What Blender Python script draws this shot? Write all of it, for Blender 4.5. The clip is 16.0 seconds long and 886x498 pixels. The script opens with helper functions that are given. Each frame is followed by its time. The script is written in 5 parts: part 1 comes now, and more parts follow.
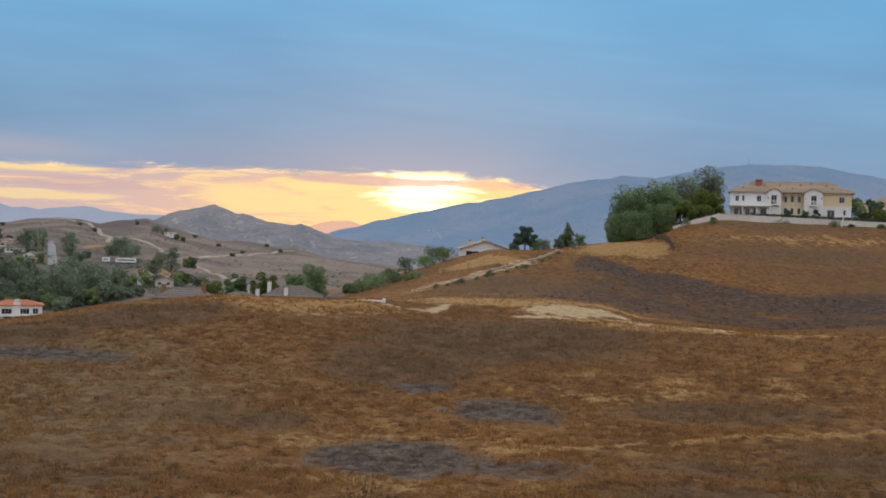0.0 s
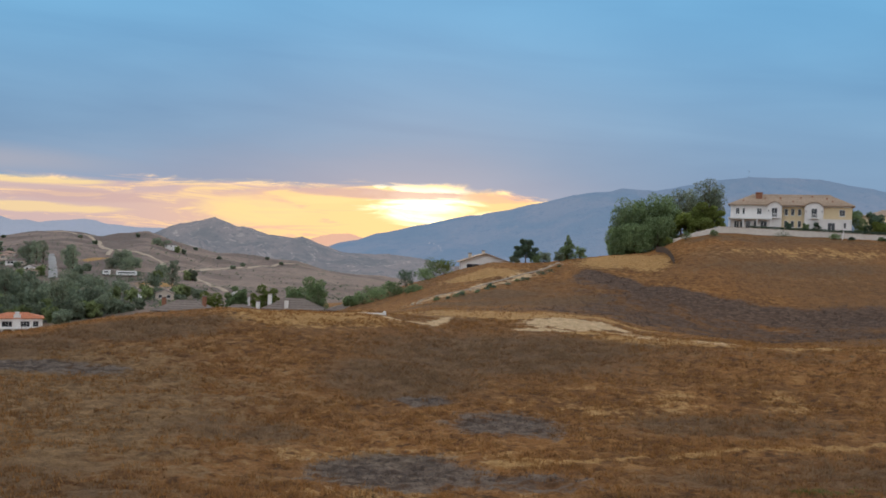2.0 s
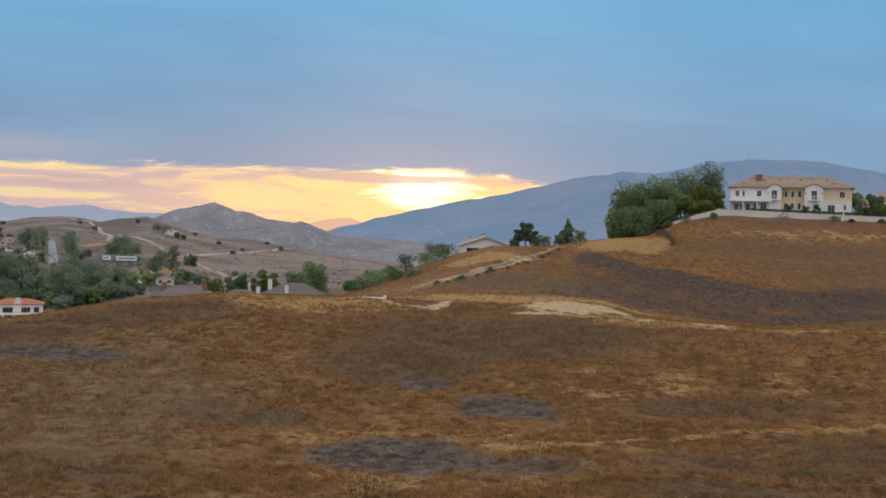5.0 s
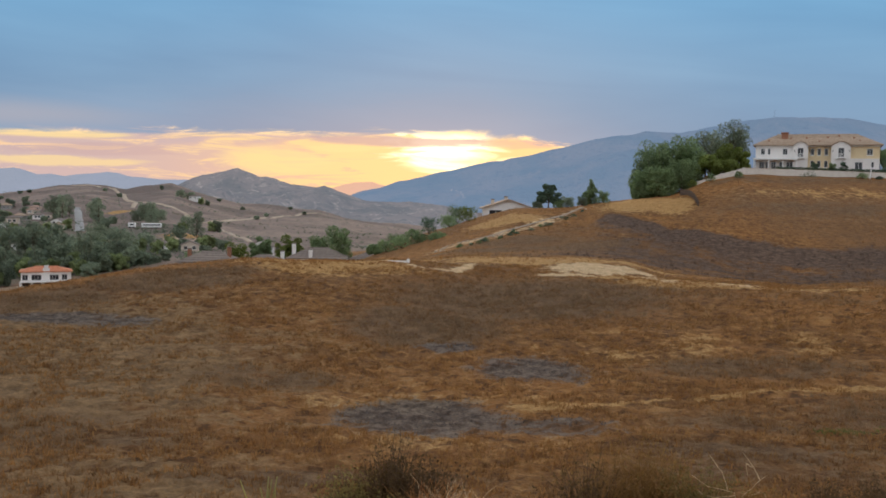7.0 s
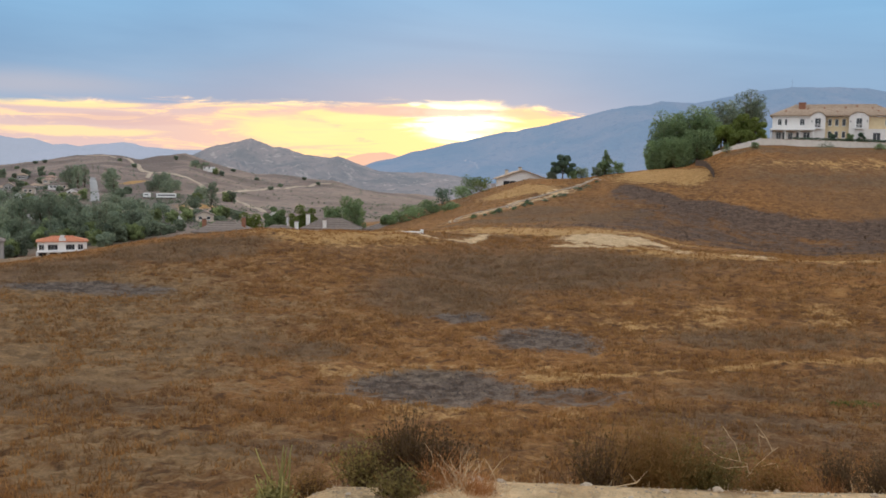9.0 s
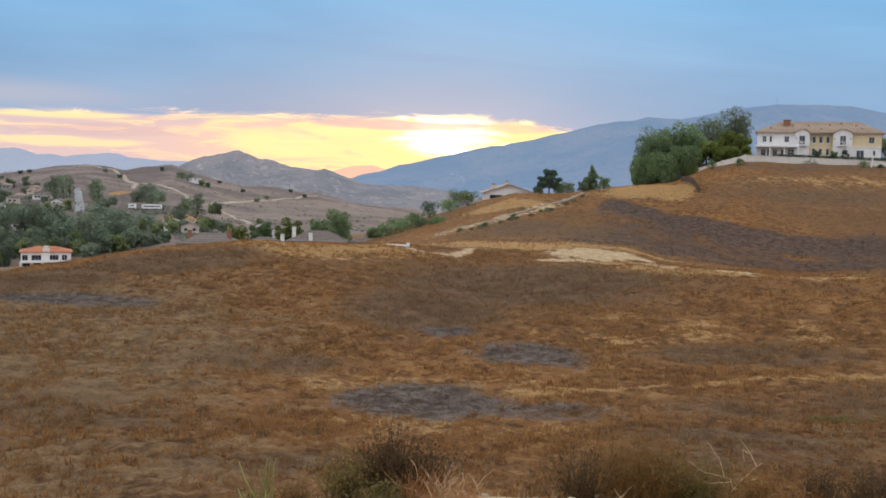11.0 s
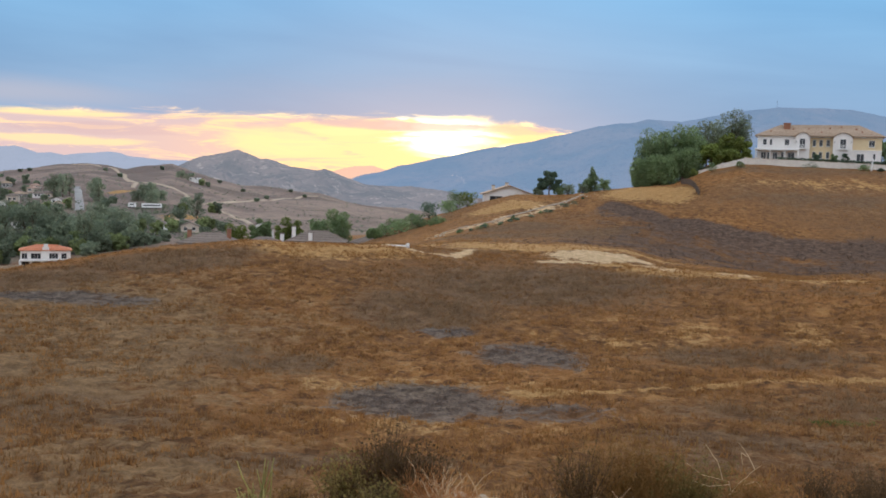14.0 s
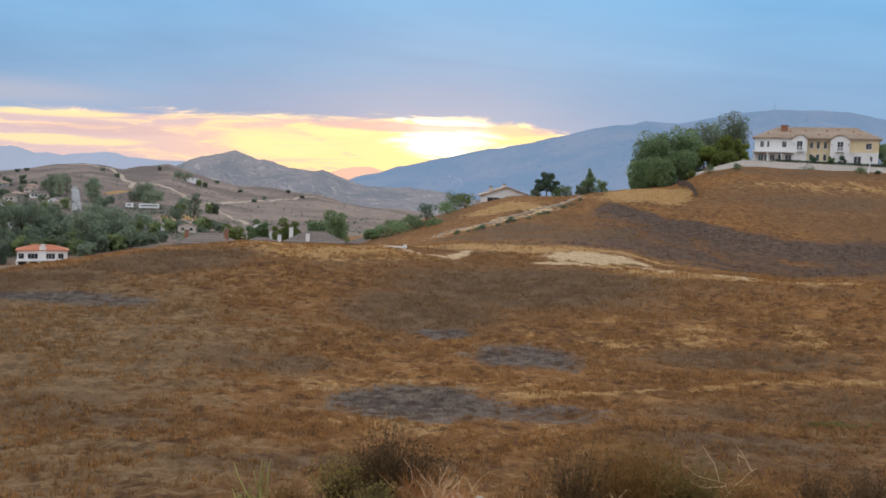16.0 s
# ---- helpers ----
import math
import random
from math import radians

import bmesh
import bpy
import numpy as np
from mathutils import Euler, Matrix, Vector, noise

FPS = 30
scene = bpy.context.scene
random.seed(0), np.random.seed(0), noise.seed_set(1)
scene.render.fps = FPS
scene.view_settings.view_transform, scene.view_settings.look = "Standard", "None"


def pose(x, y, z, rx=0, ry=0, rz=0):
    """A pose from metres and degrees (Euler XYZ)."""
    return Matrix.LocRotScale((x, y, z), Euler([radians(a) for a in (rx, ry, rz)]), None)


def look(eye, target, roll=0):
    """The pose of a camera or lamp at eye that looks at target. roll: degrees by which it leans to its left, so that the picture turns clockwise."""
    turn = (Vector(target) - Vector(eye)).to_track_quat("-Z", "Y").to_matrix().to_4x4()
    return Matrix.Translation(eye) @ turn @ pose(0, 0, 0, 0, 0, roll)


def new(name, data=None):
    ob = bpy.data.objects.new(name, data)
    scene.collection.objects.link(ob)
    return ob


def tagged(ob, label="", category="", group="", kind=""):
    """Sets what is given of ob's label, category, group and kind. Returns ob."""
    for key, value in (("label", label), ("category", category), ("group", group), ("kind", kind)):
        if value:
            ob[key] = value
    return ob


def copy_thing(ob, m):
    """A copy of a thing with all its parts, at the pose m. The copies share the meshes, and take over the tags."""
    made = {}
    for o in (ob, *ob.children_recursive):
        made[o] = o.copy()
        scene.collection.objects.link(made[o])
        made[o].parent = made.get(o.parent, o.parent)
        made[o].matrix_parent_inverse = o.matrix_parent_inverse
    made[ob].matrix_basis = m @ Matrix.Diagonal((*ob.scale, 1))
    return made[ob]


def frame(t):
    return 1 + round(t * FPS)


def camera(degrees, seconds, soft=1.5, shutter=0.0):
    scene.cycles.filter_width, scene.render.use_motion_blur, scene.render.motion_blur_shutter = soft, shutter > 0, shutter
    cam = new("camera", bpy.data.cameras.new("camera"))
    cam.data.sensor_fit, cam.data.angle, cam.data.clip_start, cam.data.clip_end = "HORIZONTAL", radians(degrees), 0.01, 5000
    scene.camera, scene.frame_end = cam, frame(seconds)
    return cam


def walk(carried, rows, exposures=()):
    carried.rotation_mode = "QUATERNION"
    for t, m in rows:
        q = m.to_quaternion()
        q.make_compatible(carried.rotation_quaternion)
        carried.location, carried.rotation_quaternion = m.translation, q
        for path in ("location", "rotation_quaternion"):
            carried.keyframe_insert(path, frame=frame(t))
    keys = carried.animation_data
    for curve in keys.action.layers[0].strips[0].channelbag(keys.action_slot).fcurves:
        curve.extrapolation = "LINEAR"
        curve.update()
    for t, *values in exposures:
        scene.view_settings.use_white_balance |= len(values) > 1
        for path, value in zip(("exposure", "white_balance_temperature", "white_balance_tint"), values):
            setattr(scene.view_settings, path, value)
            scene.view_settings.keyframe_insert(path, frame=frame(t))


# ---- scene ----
EYE = 1.7
cam = camera(50.0, 16.0, soft=1.7)
# seconds, then the turn in degrees: the camera stays at one spot on the lookout
PATH = [
    (0, 89.128, -1.952, -1.130),
    (0.5, 89.038, -2.087, -1.082),
    (1, 89.421, -1.911, -1.042),
    (1.5, 89.764, -1.940, -1.084),
    (2, 89.899, -1.959, -1.097),
    (2.5, 89.824, -2.014, -1.201),
    (3, 89.422, -2.067, -1.131),
    (5.5, 88.590, -1.455, -0.931),
    (6, 87.639, -1.129, -0.527),
    (6.5, 87.178, -0.989, -0.354),
    (7, 86.665, -0.928, 0.252),
    (7.5, 84.959, -1.053, 1.758),
    (8, 84.459, -0.994, 2.159),
    (8.5, 84.836, -0.921, 1.541),
    (9, 84.884, -0.984, 1.087),
    (11.5, 85.883, -1.629, 0.161),
    (12, 86.007, -1.738, 0.078),
    (12.5, 86.198, -1.796, 0.119),
    (13, 85.943, -1.781, 0.185),
    (13.5, 85.732, -1.785, 0.318),
    (14, 85.768, -1.859, 0.295),
    (14.5, 85.955, -1.858, 0.368),
    (15, 86.022, -2.007, 0.261),
    (15.5, 86.049, -1.959, 0.127),
    (16, 85.844, -2.020, 0.147),
]
EXPOSURES = [(0.0, -0.02, 6300, 10), (3.0, -0.02, 6300, 10), (6.5, 0.0, 6380, 10), (7.5, -0.01, 6430, 10), (8.0, 0.12, 6450, 10), (9.0, 0.29, 6450, 10), (11.5, 0.31, 6200, 10), (16.0, 0.30, 6150, 10)]
walk(cam, [(t, pose(0, 0, EYE, rx, ry, rz)) for t, rx, ry, rz in PATH], EXPOSURES)

# ---- sky and sun ----
SUN_AZ, SUN_EL = 0.1, 2.6      # degrees east of straight ahead, above the horizon


class Nodes:
    """Short hand for building node trees."""

    def __init__(self, tree):
        self.t = tree
        tree.nodes.clear()

    def put(self, v, sock):
        if isinstance(v, bpy.types.NodeSocket):
            self.t.links.new(v, sock)
        elif v is not None:
            sock.default_value = v

    def n(self, kind):
        return self.t.nodes.new(kind)

    def m(self, op, a, b=None, c=None, clamp=False):
        node = self.n("ShaderNodeMath")
        node.operation, node.use_clamp = op, clamp
        for v, s in zip((a, b, c), node.inputs):
            self.put(v, s)
        return node.outputs[0]

    def ramp(self, fac, lo, hi, a=0.0, b=1.0, smooth=True):
        node = self.n("ShaderNodeMapRange")
        node.interpolation_type = "SMOOTHSTEP" if smooth else "LINEAR"
        for v, s in zip((fac, lo, hi, a, b), node.inputs):
            self.put(v, s)
        return node.outputs[0]

    def mix(self, fac, a, b, blend="MIX"):
        node = self.n("ShaderNodeMix")
        node.data_type, node.blend_type = "RGBA", blend
        self.put(fac, node.inputs[0])
        self.put(a if isinstance(a, bpy.types.NodeSocket) else (*a, 1), node.inputs[6])
        self.put(b if isinstance(b, bpy.types.NodeSocket) else (*b, 1), node.inputs[7])
        return node.outputs[2]

    def mask(self, name):
        node = self.n("ShaderNodeAttribute")
        node.attribute_name = name
        return node.outputs["Fac"]

    def xyz(self, x, y, z):
        node = self.n("ShaderNodeCombineXYZ")
        for v, s in zip((x, y, z), node.inputs):
            self.put(v, s)
        return node.outputs[0]

    def noise(self, vec, scale, detail=4.0, rough=0.55, dist=0.0):
        node = self.n("ShaderNodeTexNoise")
        self.put(vec, node.inputs["Vector"])
        for k, v in (("Scale", scale), ("Detail", detail), ("Roughness", rough), ("Distortion", dist)):
            node.inputs[k].default_value = v
        return node.outputs["Fac"]


world = bpy.data.worlds.new("sunset_sky")
world.use_nodes = True
scene.world = world
w = Nodes(world.node_tree)
ray = w.n("ShaderNodeTexCoord").outputs["Generated"]
sep = w.n("ShaderNodeSeparateXYZ")
w.put(ray, sep.inputs[0])
az = w.m("ARCTAN2", sep.outputs[0], sep.outputs[1])
el = w.m("ARCSINE", sep.outputs[2])
# cloud deck: streaky, blue-grey low down, paler and more neutral towards the zenith
streak = w.noise(w.xyz(w.m("MULTIPLY", az, 1.6), w.m("ADD", w.m("MULTIPLY", el, 13.0), w.m("MULTIPLY", az, 0.9)), 0.0), 1.5, 5.0, 0.55, 0.6)
soft = w.noise(w.xyz(w.m("MULTIPLY", az, 1.2), w.m("MULTIPLY", el, 4.0), 3.0), 1.6, 3.0)
deck = w.mix(w.ramp(el, 0.05, 0.27), (0.208, 0.348, 0.525), (0.153, 0.402, 0.665))
deck = w.mix(w.ramp(el, 0.45, 1.25), deck, (0.86, 0.77, 0.69))
lift = w.m("ADD", w.ramp(streak, 0.3, 0.7, -0.08, 0.09, False), w.ramp(soft, 0.3, 0.7, -0.10, 0.13, False))
deck = w.mix(1.0, deck, w.xyz(*[w.m("ADD", 1.0, w.m("MULTIPLY", lift, k)) for k in (1.0, 0.8, 0.55)]), "MULTIPLY")
deck = w.mix(w.ramp(w.m("ABSOLUTE", az), 0.75, 2.0, 0.0, 0.9), deck, (0.95, 0.95, 0.98))
# clear strip under the deck, lit by the low sun; its upper edge sinks to the right
over = w.m("MAXIMUM", w.m("SUBTRACT", az, 0.02), 0.0)
left = w.m("MAXIMUM", w.m("SUBTRACT", -0.05, az), 0.0)
edge = w.m("SUBTRACT", w.m("SUBTRACT", 0.0655, w.m("MULTIPLY", left, 0.022)), w.m("MULTIPLY", w.m("MULTIPLY", over, over), 1.25))
fray = w.noise(w.xyz(w.m("MULTIPLY", az, 8.0), w.m("MULTIPLY", el, 52.0), 0.0), 1.4, 6.0, 0.62, 0.7)
below = w.m("SUBTRACT", w.m("ADD", edge, w.m("MULTIPLY", w.m("SUBTRACT", fray, 0.5), 0.030)), el)
strip = w.m("MULTIPLY", w.ramp(below, -0.002, 0.006), w.ramp(w.m("ABSOLUTE", w.m("ADD", az, 0.25)), 0.9, 1.6, 1.0, 0.0))
daz = w.m("SUBTRACT", az, radians(SUN_AZ))
dsun = w.m("SQRT", w.m("ADD", w.m("MULTIPLY", daz, daz), w.m("POWER", w.m("MULTIPLY", w.m("SUBTRACT", el, radians(SUN_EL)), 2.2), 2.0)))
bars = w.noise(w.xyz(w.m("MULTIPLY", az, 9.0), w.m("MULTIPLY", el, 62.0), 1.0), 1.3, 6.0, 0.60, 1.1)
bright = w.ramp(w.m("ADD", bars, w.ramp(dsun, 0.0, 0.32, 0.22, 0.0)), 0.49, 0.62)
glow = w.mix(w.ramp(dsun, 0.05, 0.42), (0.98, 0.72, 0.34), (0.96, 0.65, 0.41))
haze = w.mix(w.ramp(dsun, 0.05, 0.40), (0.88, 0.56, 0.37), (0.64, 0.48, 0.47))
low = w.mix(bright, haze, glow)
low = w.mix(w.ramp(w.m("ADD", dsun, w.m("MULTIPLY", w.m("SUBTRACT", bars, 0.5), 0.12)), 0.018, 0.072, 1.0, 0.0), low, (2.2, 2.0, 1.3))
low = w.mix(w.ramp(w.m("ADD", below, w.ramp(bars, 0.35, 0.65, -0.006, 0.006)), 0.0, 0.014, 0.55, 0.0), low, (0.50, 0.42, 0.50))
# single cloud bars and gaps in the strip: colour, azimuth, elevation, half length, half height, strength
MAUVE, WHITE, GOLD, PEACH = (0.60, 0.42, 0.42), (1.7, 1.5, 0.95), (1.02, 0.76, 0.36), (0.98, 0.55, 0.36)
for tone, a0, e0, ha, he, strength in ((MAUVE, -0.0440, 0.0536, 0.0982, 0.0054, 0.85),
                                       (WHITE, -0.0075, 0.0607, 0.0345, 0.0039, 0.90),
                                       (WHITE, -0.0489, 0.0617, 0.0083, 0.0024, 0.90),
                                       (GOLD, -0.3954, 0.0524, 0.0654, 0.0048, 0.80),
                                       (MAUVE, -0.3543, 0.0386, 0.0773, 0.0059, 0.60),
                                       (GOLD, -0.3902, 0.0260, 0.0714, 0.0048, 0.70),
                                       (PEACH, 0.0825, 0.0528, 0.0446, 0.0054, 0.80),
                                       (GOLD, -0.1812, 0.0300, 0.0506, 0.0143, 0.75),
                                       (GOLD, -0.1120, 0.0454, 0.0416, 0.0042, 0.80),
                                       (GOLD, -0.2159, 0.0631, 0.0535, 0.0024, 0.70)):
    across = w.m("DIVIDE", w.m("SUBTRACT", az, a0), ha)
    up = w.m("DIVIDE", w.m("SUBTRACT", el, e0), he)
    away = w.m("SQRT", w.m("ADD", w.m("MULTIPLY", across, across), w.m("MULTIPLY", up, up)))
    ragged = w.m("ADD", away, w.m("MULTIPLY", w.m("SUBTRACT", w.m("ADD", fray, bars), 1.0), 1.5))
    low = w.mix(w.ramp(ragged, 0.70, 1.25, strength, 0.0), low, tone)
# bright rims where the deck's ragged edge is lit from behind
rim = w.m("MULTIPLY", w.m("MULTIPLY", w.ramp(below, -0.001, 0.003), w.ramp(below, 0.003, 0.009, 1.0, 0.0)), w.m("MULTIPLY", w.ramp(fray, 0.46, 0.60), w.ramp(dsun, 0.06, 0.5, 1.0, 0.35)))
low = w.mix(rim, low, (1.5, 1.05, 0.50))
# warm bleed on the deck's underside just above the strip
bleed = w.m("MULTIPLY", w.ramp(below, -0.055, 0.0), w.ramp(w.m("ABSOLUTE", w.m("ADD", az, 0.15)), 0.05, 0.5, 0.26, 0.0))
deck = w.mix(bleed, deck, (0.40, 0.37, 0.46))
wash = w.m("SQRT", w.m("ADD", w.m("POWER", w.m("DIVIDE", w.m("ADD", az, 0.45), 0.14), 2.0), w.m("POWER", w.m("DIVIDE", w.m("SUBTRACT", el, 0.070), 0.016), 2.0)))
deck = w.mix(w.ramp(w.m("ADD", wash, w.m("MULTIPLY", w.m("SUBTRACT", streak, 0.5), 1.2)), 0.2, 1.3, 0.34, 0.0), deck, (0.62, 0.49, 0.46))
clouds = w.mix(strip, deck, low)
air = w.n("ShaderNodeTexSky")
air.sky_type, air.sun_disc, air.sun_elevation, air.sun_rotation = "NISHITA", False, radians(SUN_EL), radians(SUN_AZ)
bg_air, bg_cloud, add, out = w.n("ShaderNodeBackground"), w.n("ShaderNodeBackground"), w.n("ShaderNodeAddShader"), w.n("ShaderNodeOutputWorld")
w.put(air.outputs[0], bg_air.inputs[0])
bg_air.inputs[1].default_value = 0.006
w.put(clouds, bg_cloud.inputs[0])
bg_cloud.inputs[1].default_value = 0.95
for a, b in ((bg_air.outputs[0], add.inputs[0]), (bg_cloud.outputs[0], add.inputs[1]), (add.outputs[0], out.inputs[0])):
    w.put(a, b)

lamp = bpy.data.lights.new("sun", "SUN")
lamp.energy, lamp.angle, lamp.color = 1.2, radians(12), (1.0, 0.72, 0.42)
sun = new("sun", lamp)
sa, se = radians(SUN_AZ), radians(5.0)
sun.matrix_world = look((math.sin(sa) * 900, math.cos(sa) * 900, math.tan(se) * 900), (0, 0, 0))


# ---- materials ----
def material(name, rough=0.85, metal=0.0, spec=0.3):
    mat = bpy.data.materials.new(name)
    mat.use_nodes = True
    g = Nodes(mat.node_tree)
    bsdf, end = g.n("ShaderNodeBsdfPrincipled"), g.n("ShaderNodeOutputMaterial")
    g.t.links.new(bsdf.outputs[0], end.inputs[0])
    for k, v in (("Roughness", rough), ("Metallic", metal), ("Specular IOR Level", spec)):
        bsdf.inputs[k].default_value = v
    return mat, g, bsdf


def bump(g, bsdf, height, strength, dist):
    node = g.n("ShaderNodeBump")
    node.inputs["Strength"].default_value, node.inputs["Distance"].default_value = strength, dist
    g.put(height, node.inputs["Height"])
    g.put(node.outputs[0], bsdf.inputs["Normal"])


def plain(name, a, b, scale=2.0, rough=0.8, spec=0.3, relief=0.02, per=0.0, metal=0.0):
    """Two close colours mixed by noise at two scales; per: how far pieces differ from one another."""
    mat, g, bsdf = material(name, rough, metal, spec)
    pos = g.n("ShaderNodeTexCoord").outputs["Object"]
    fine, wide = g.noise(pos, scale * 8, 5.0, 0.6), g.noise(pos, scale, 3.0)
    fac = g.m("ADD", g.m("MULTIPLY", fine, 0.5), g.m("MULTIPLY", wide, 0.5))
    col = g.mix(g.ramp(fac, 0.35, 0.65), a, b)
    if per:
        rnd = g.n("ShaderNodeObjectInfo").outputs["Random"]
        isl = g.n("ShaderNodeNewGeometry").outputs["Random Per Island"]
        k = g.m("ADD", 1.0, g.m("MULTIPLY", g.m("SUBTRACT", g.m("ADD", g.m("MULTIPLY", rnd, 0.5), g.m("MULTIPLY", isl, 0.5)), 0.5), per * 2))
        col = g.mix(1.0, col, g.xyz(k, k, k), "MULTIPLY")
    g.put(col, bsdf.inputs["Base Color"])
    if relief:
        bump(g, bsdf, fine, 0.5, relief)
    return mat


def leaf_material(name, dark, light, sheen=0.35):
    mat, g, bsdf = material(name, 0.6, 0.0, sheen)
    isl = g.n("ShaderNodeNewGeometry").outputs["Random Per Island"]
    rnd = g.n("ShaderNodeObjectInfo").outputs["Random"]
    pos = g.n("ShaderNodeTexCoord").outputs["Object"]
    clump = g.noise(pos, 0.6, 3.0)
    col = g.mix(g.m("ADD", g.m("MULTIPLY", isl, 0.6), g.m("MULTIPLY", g.ramp(clump, 0.35, 0.65), 0.4)), dark, light)
    k = g.ramp(rnd, 0.0, 1.0, 0.75, 1.25, False)
    col = g.mix(1.0, col, g.xyz(k, k, k), "MULTIPLY")
    g.put(col, bsdf.inputs["Base Color"])
    thin, both, end = g.n("ShaderNodeBsdfTranslucent"), g.n("ShaderNodeMixShader"), g.n("ShaderNodeOutputMaterial")
    both.inputs[0].default_value = 0.45
    g.put(col, thin.inputs[0])
    for a, b in ((bsdf.outputs[0], both.inputs[1]), (thin.outputs[0], both.inputs[2]), (both.outputs[0], end.inputs[0])):
        g.put(a, b)
    g.t.nodes.active = end
    end.is_active_output = True
    return mat


BURNT, BARE, SCRUB, TAN, HAZED_UPLAND, DULL, GULCH, VALE = "burnt", "bare", "scrub", "tan", "hazed_upland", "dull", "gulch", "vale"


def ground_material():
    """Dry grass over brown soil, with burnt, bare, scrubby and straw-coloured stretches kept as masks on the sheet."""
    mat, g, bsdf = material("dry_grassland", 0.95, 0.0, 0.1)
    pos = g.n("ShaderNodeTexCoord").outputs["Object"]
    big, mid = g.noise(pos, 0.035, 4.0, 0.6, 0.4), g.noise(pos, 0.22, 5.0, 0.62, 0.3)
    tuft, fine = g.noise(pos, 0.95, 6.0, 0.62, 0.6), g.noise(pos, 6.0, 5.0, 0.65)
    col = g.mix(g.ramp(big, 0.36, 0.64), (0.192, 0.093, 0.036), (0.292, 0.134, 0.046))
    col = g.mix(g.ramp(mid, 0.45, 0.72, 0.0, 0.8), col, (0.395, 0.187, 0.060))
    col = g.mix(g.ramp(tuft, 0.50, 0.64, 0.0, 0.65), col, (0.43, 0.231, 0.087))
    col = g.mix(g.ramp(tuft, 0.36, 0.48, 0.8, 0.0), col, (0.088, 0.044, 0.021))
    grey = g.noise(pos, 0.016, 3.0, 0.5, 0.3)
    col = g.mix(g.ramp(grey, 0.44, 0.62, 0.0, 0.6), col, (0.190, 0.108, 0.056))
    # far slopes: brown grass and scrub, greyed so the colour carries the haze
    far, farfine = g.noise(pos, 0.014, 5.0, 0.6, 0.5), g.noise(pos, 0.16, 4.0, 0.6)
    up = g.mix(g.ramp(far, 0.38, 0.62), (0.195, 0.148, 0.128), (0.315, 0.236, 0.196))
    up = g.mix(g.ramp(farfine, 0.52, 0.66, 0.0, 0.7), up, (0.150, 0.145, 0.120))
    col = g.mix(g.mask(HAZED_UPLAND), col, up)
    edge = g.m("MULTIPLY", g.m("SUBTRACT", g.m("ADD", mid, tuft), 1.0), 1.6)

    def cover(col, name, paint, other, strength=1.0):
        f = g.m("MULTIPLY", g.ramp(g.m("ADD", g.mask(name), edge), 0.24, 0.68, 0.0, strength), g.ramp(g.mask(name), 0.0, 0.15))
        return g.mix(f, col, g.mix(g.ramp(tuft, 0.36, 0.66), paint, other))
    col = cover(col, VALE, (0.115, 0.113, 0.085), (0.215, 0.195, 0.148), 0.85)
    col = cover(col, DULL, (0.172, 0.108, 0.056), (0.315, 0.198, 0.100), 0.85)
    col = cover(col, TAN, (0.40, 0.224, 0.082), (0.52, 0.308, 0.126))
    col = cover(col, SCRUB, (0.142, 0.088, 0.051), (0.222, 0.134, 0.072), 0.9)
    col = cover(col, GULCH, (0.082, 0.056, 0.043), (0.168, 0.112, 0.081), 0.94)
    col = cover(col, BURNT, (0.070, 0.057, 0.050), (0.205, 0.164, 0.136), 0.88)
    col = cover(col, BARE, (0.54, 0.362, 0.195), (0.72, 0.520, 0.305))
    k = g.ramp(fine, 0.25, 0.75, 0.66, 1.34, False)
    g.put(g.mix(1.0, col, g.xyz(k, k, k), "MULTIPLY"), bsdf.inputs["Base Color"])
    bump(g, bsdf, g.m("ADD", tuft, g.m("MULTIPLY", fine, 0.35)), 1.0, 0.5)
    return mat


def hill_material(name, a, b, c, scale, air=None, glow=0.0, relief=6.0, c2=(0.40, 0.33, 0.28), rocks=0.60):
    """Scrubby far slopes; air and glow put distance haze in as emission."""
    mat, g, bsdf = material(name, 1.0, 0.0, 0.0)
    pos = g.n("ShaderNodeTexCoord").outputs["Object"]
    wide, fine = g.noise(pos, scale, 5.0, 0.6, 0.5), g.noise(pos, scale * 9, 5.0, 0.65)
    col = g.mix(g.ramp(wide, 0.35, 0.65), a, b)
    col = g.mix(g.ramp(fine, 0.52, 0.70, 0.0, 0.8), col, c)
    rock = g.noise(pos, scale * 3.5, 5.0, 0.7, 0.8)
    col = g.mix(g.ramp(rock, rocks, rocks + 0.10, 0.0, 0.55), col, c2)
    path = g.mask(BARE)
    col = g.mix(g.ramp(path, 0.2, 0.6), col, (0.60, 0.44, 0.33))
    g.put(col, bsdf.inputs["Base Color"])
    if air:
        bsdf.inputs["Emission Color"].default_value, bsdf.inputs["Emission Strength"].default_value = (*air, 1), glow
    bump(g, bsdf, g.m("ADD", wide, fine), 0.6, relief)
    return mat


GROUND = ground_material()
# backdrops: distance haze put into the base colours and a sky-coloured emission
HILL_CONE = hill_material("hazed_rocky_hill", (0.130, 0.128, 0.118), (0.235, 0.196, 0.172), (0.085, 0.095, 0.088), 0.013, (0.30, 0.33, 0.42), 0.27, 9.0, (0.50, 0.42, 0.35), 0.55)
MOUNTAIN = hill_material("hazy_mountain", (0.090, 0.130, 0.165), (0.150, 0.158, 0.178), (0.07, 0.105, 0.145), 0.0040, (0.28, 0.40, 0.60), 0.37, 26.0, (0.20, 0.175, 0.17))
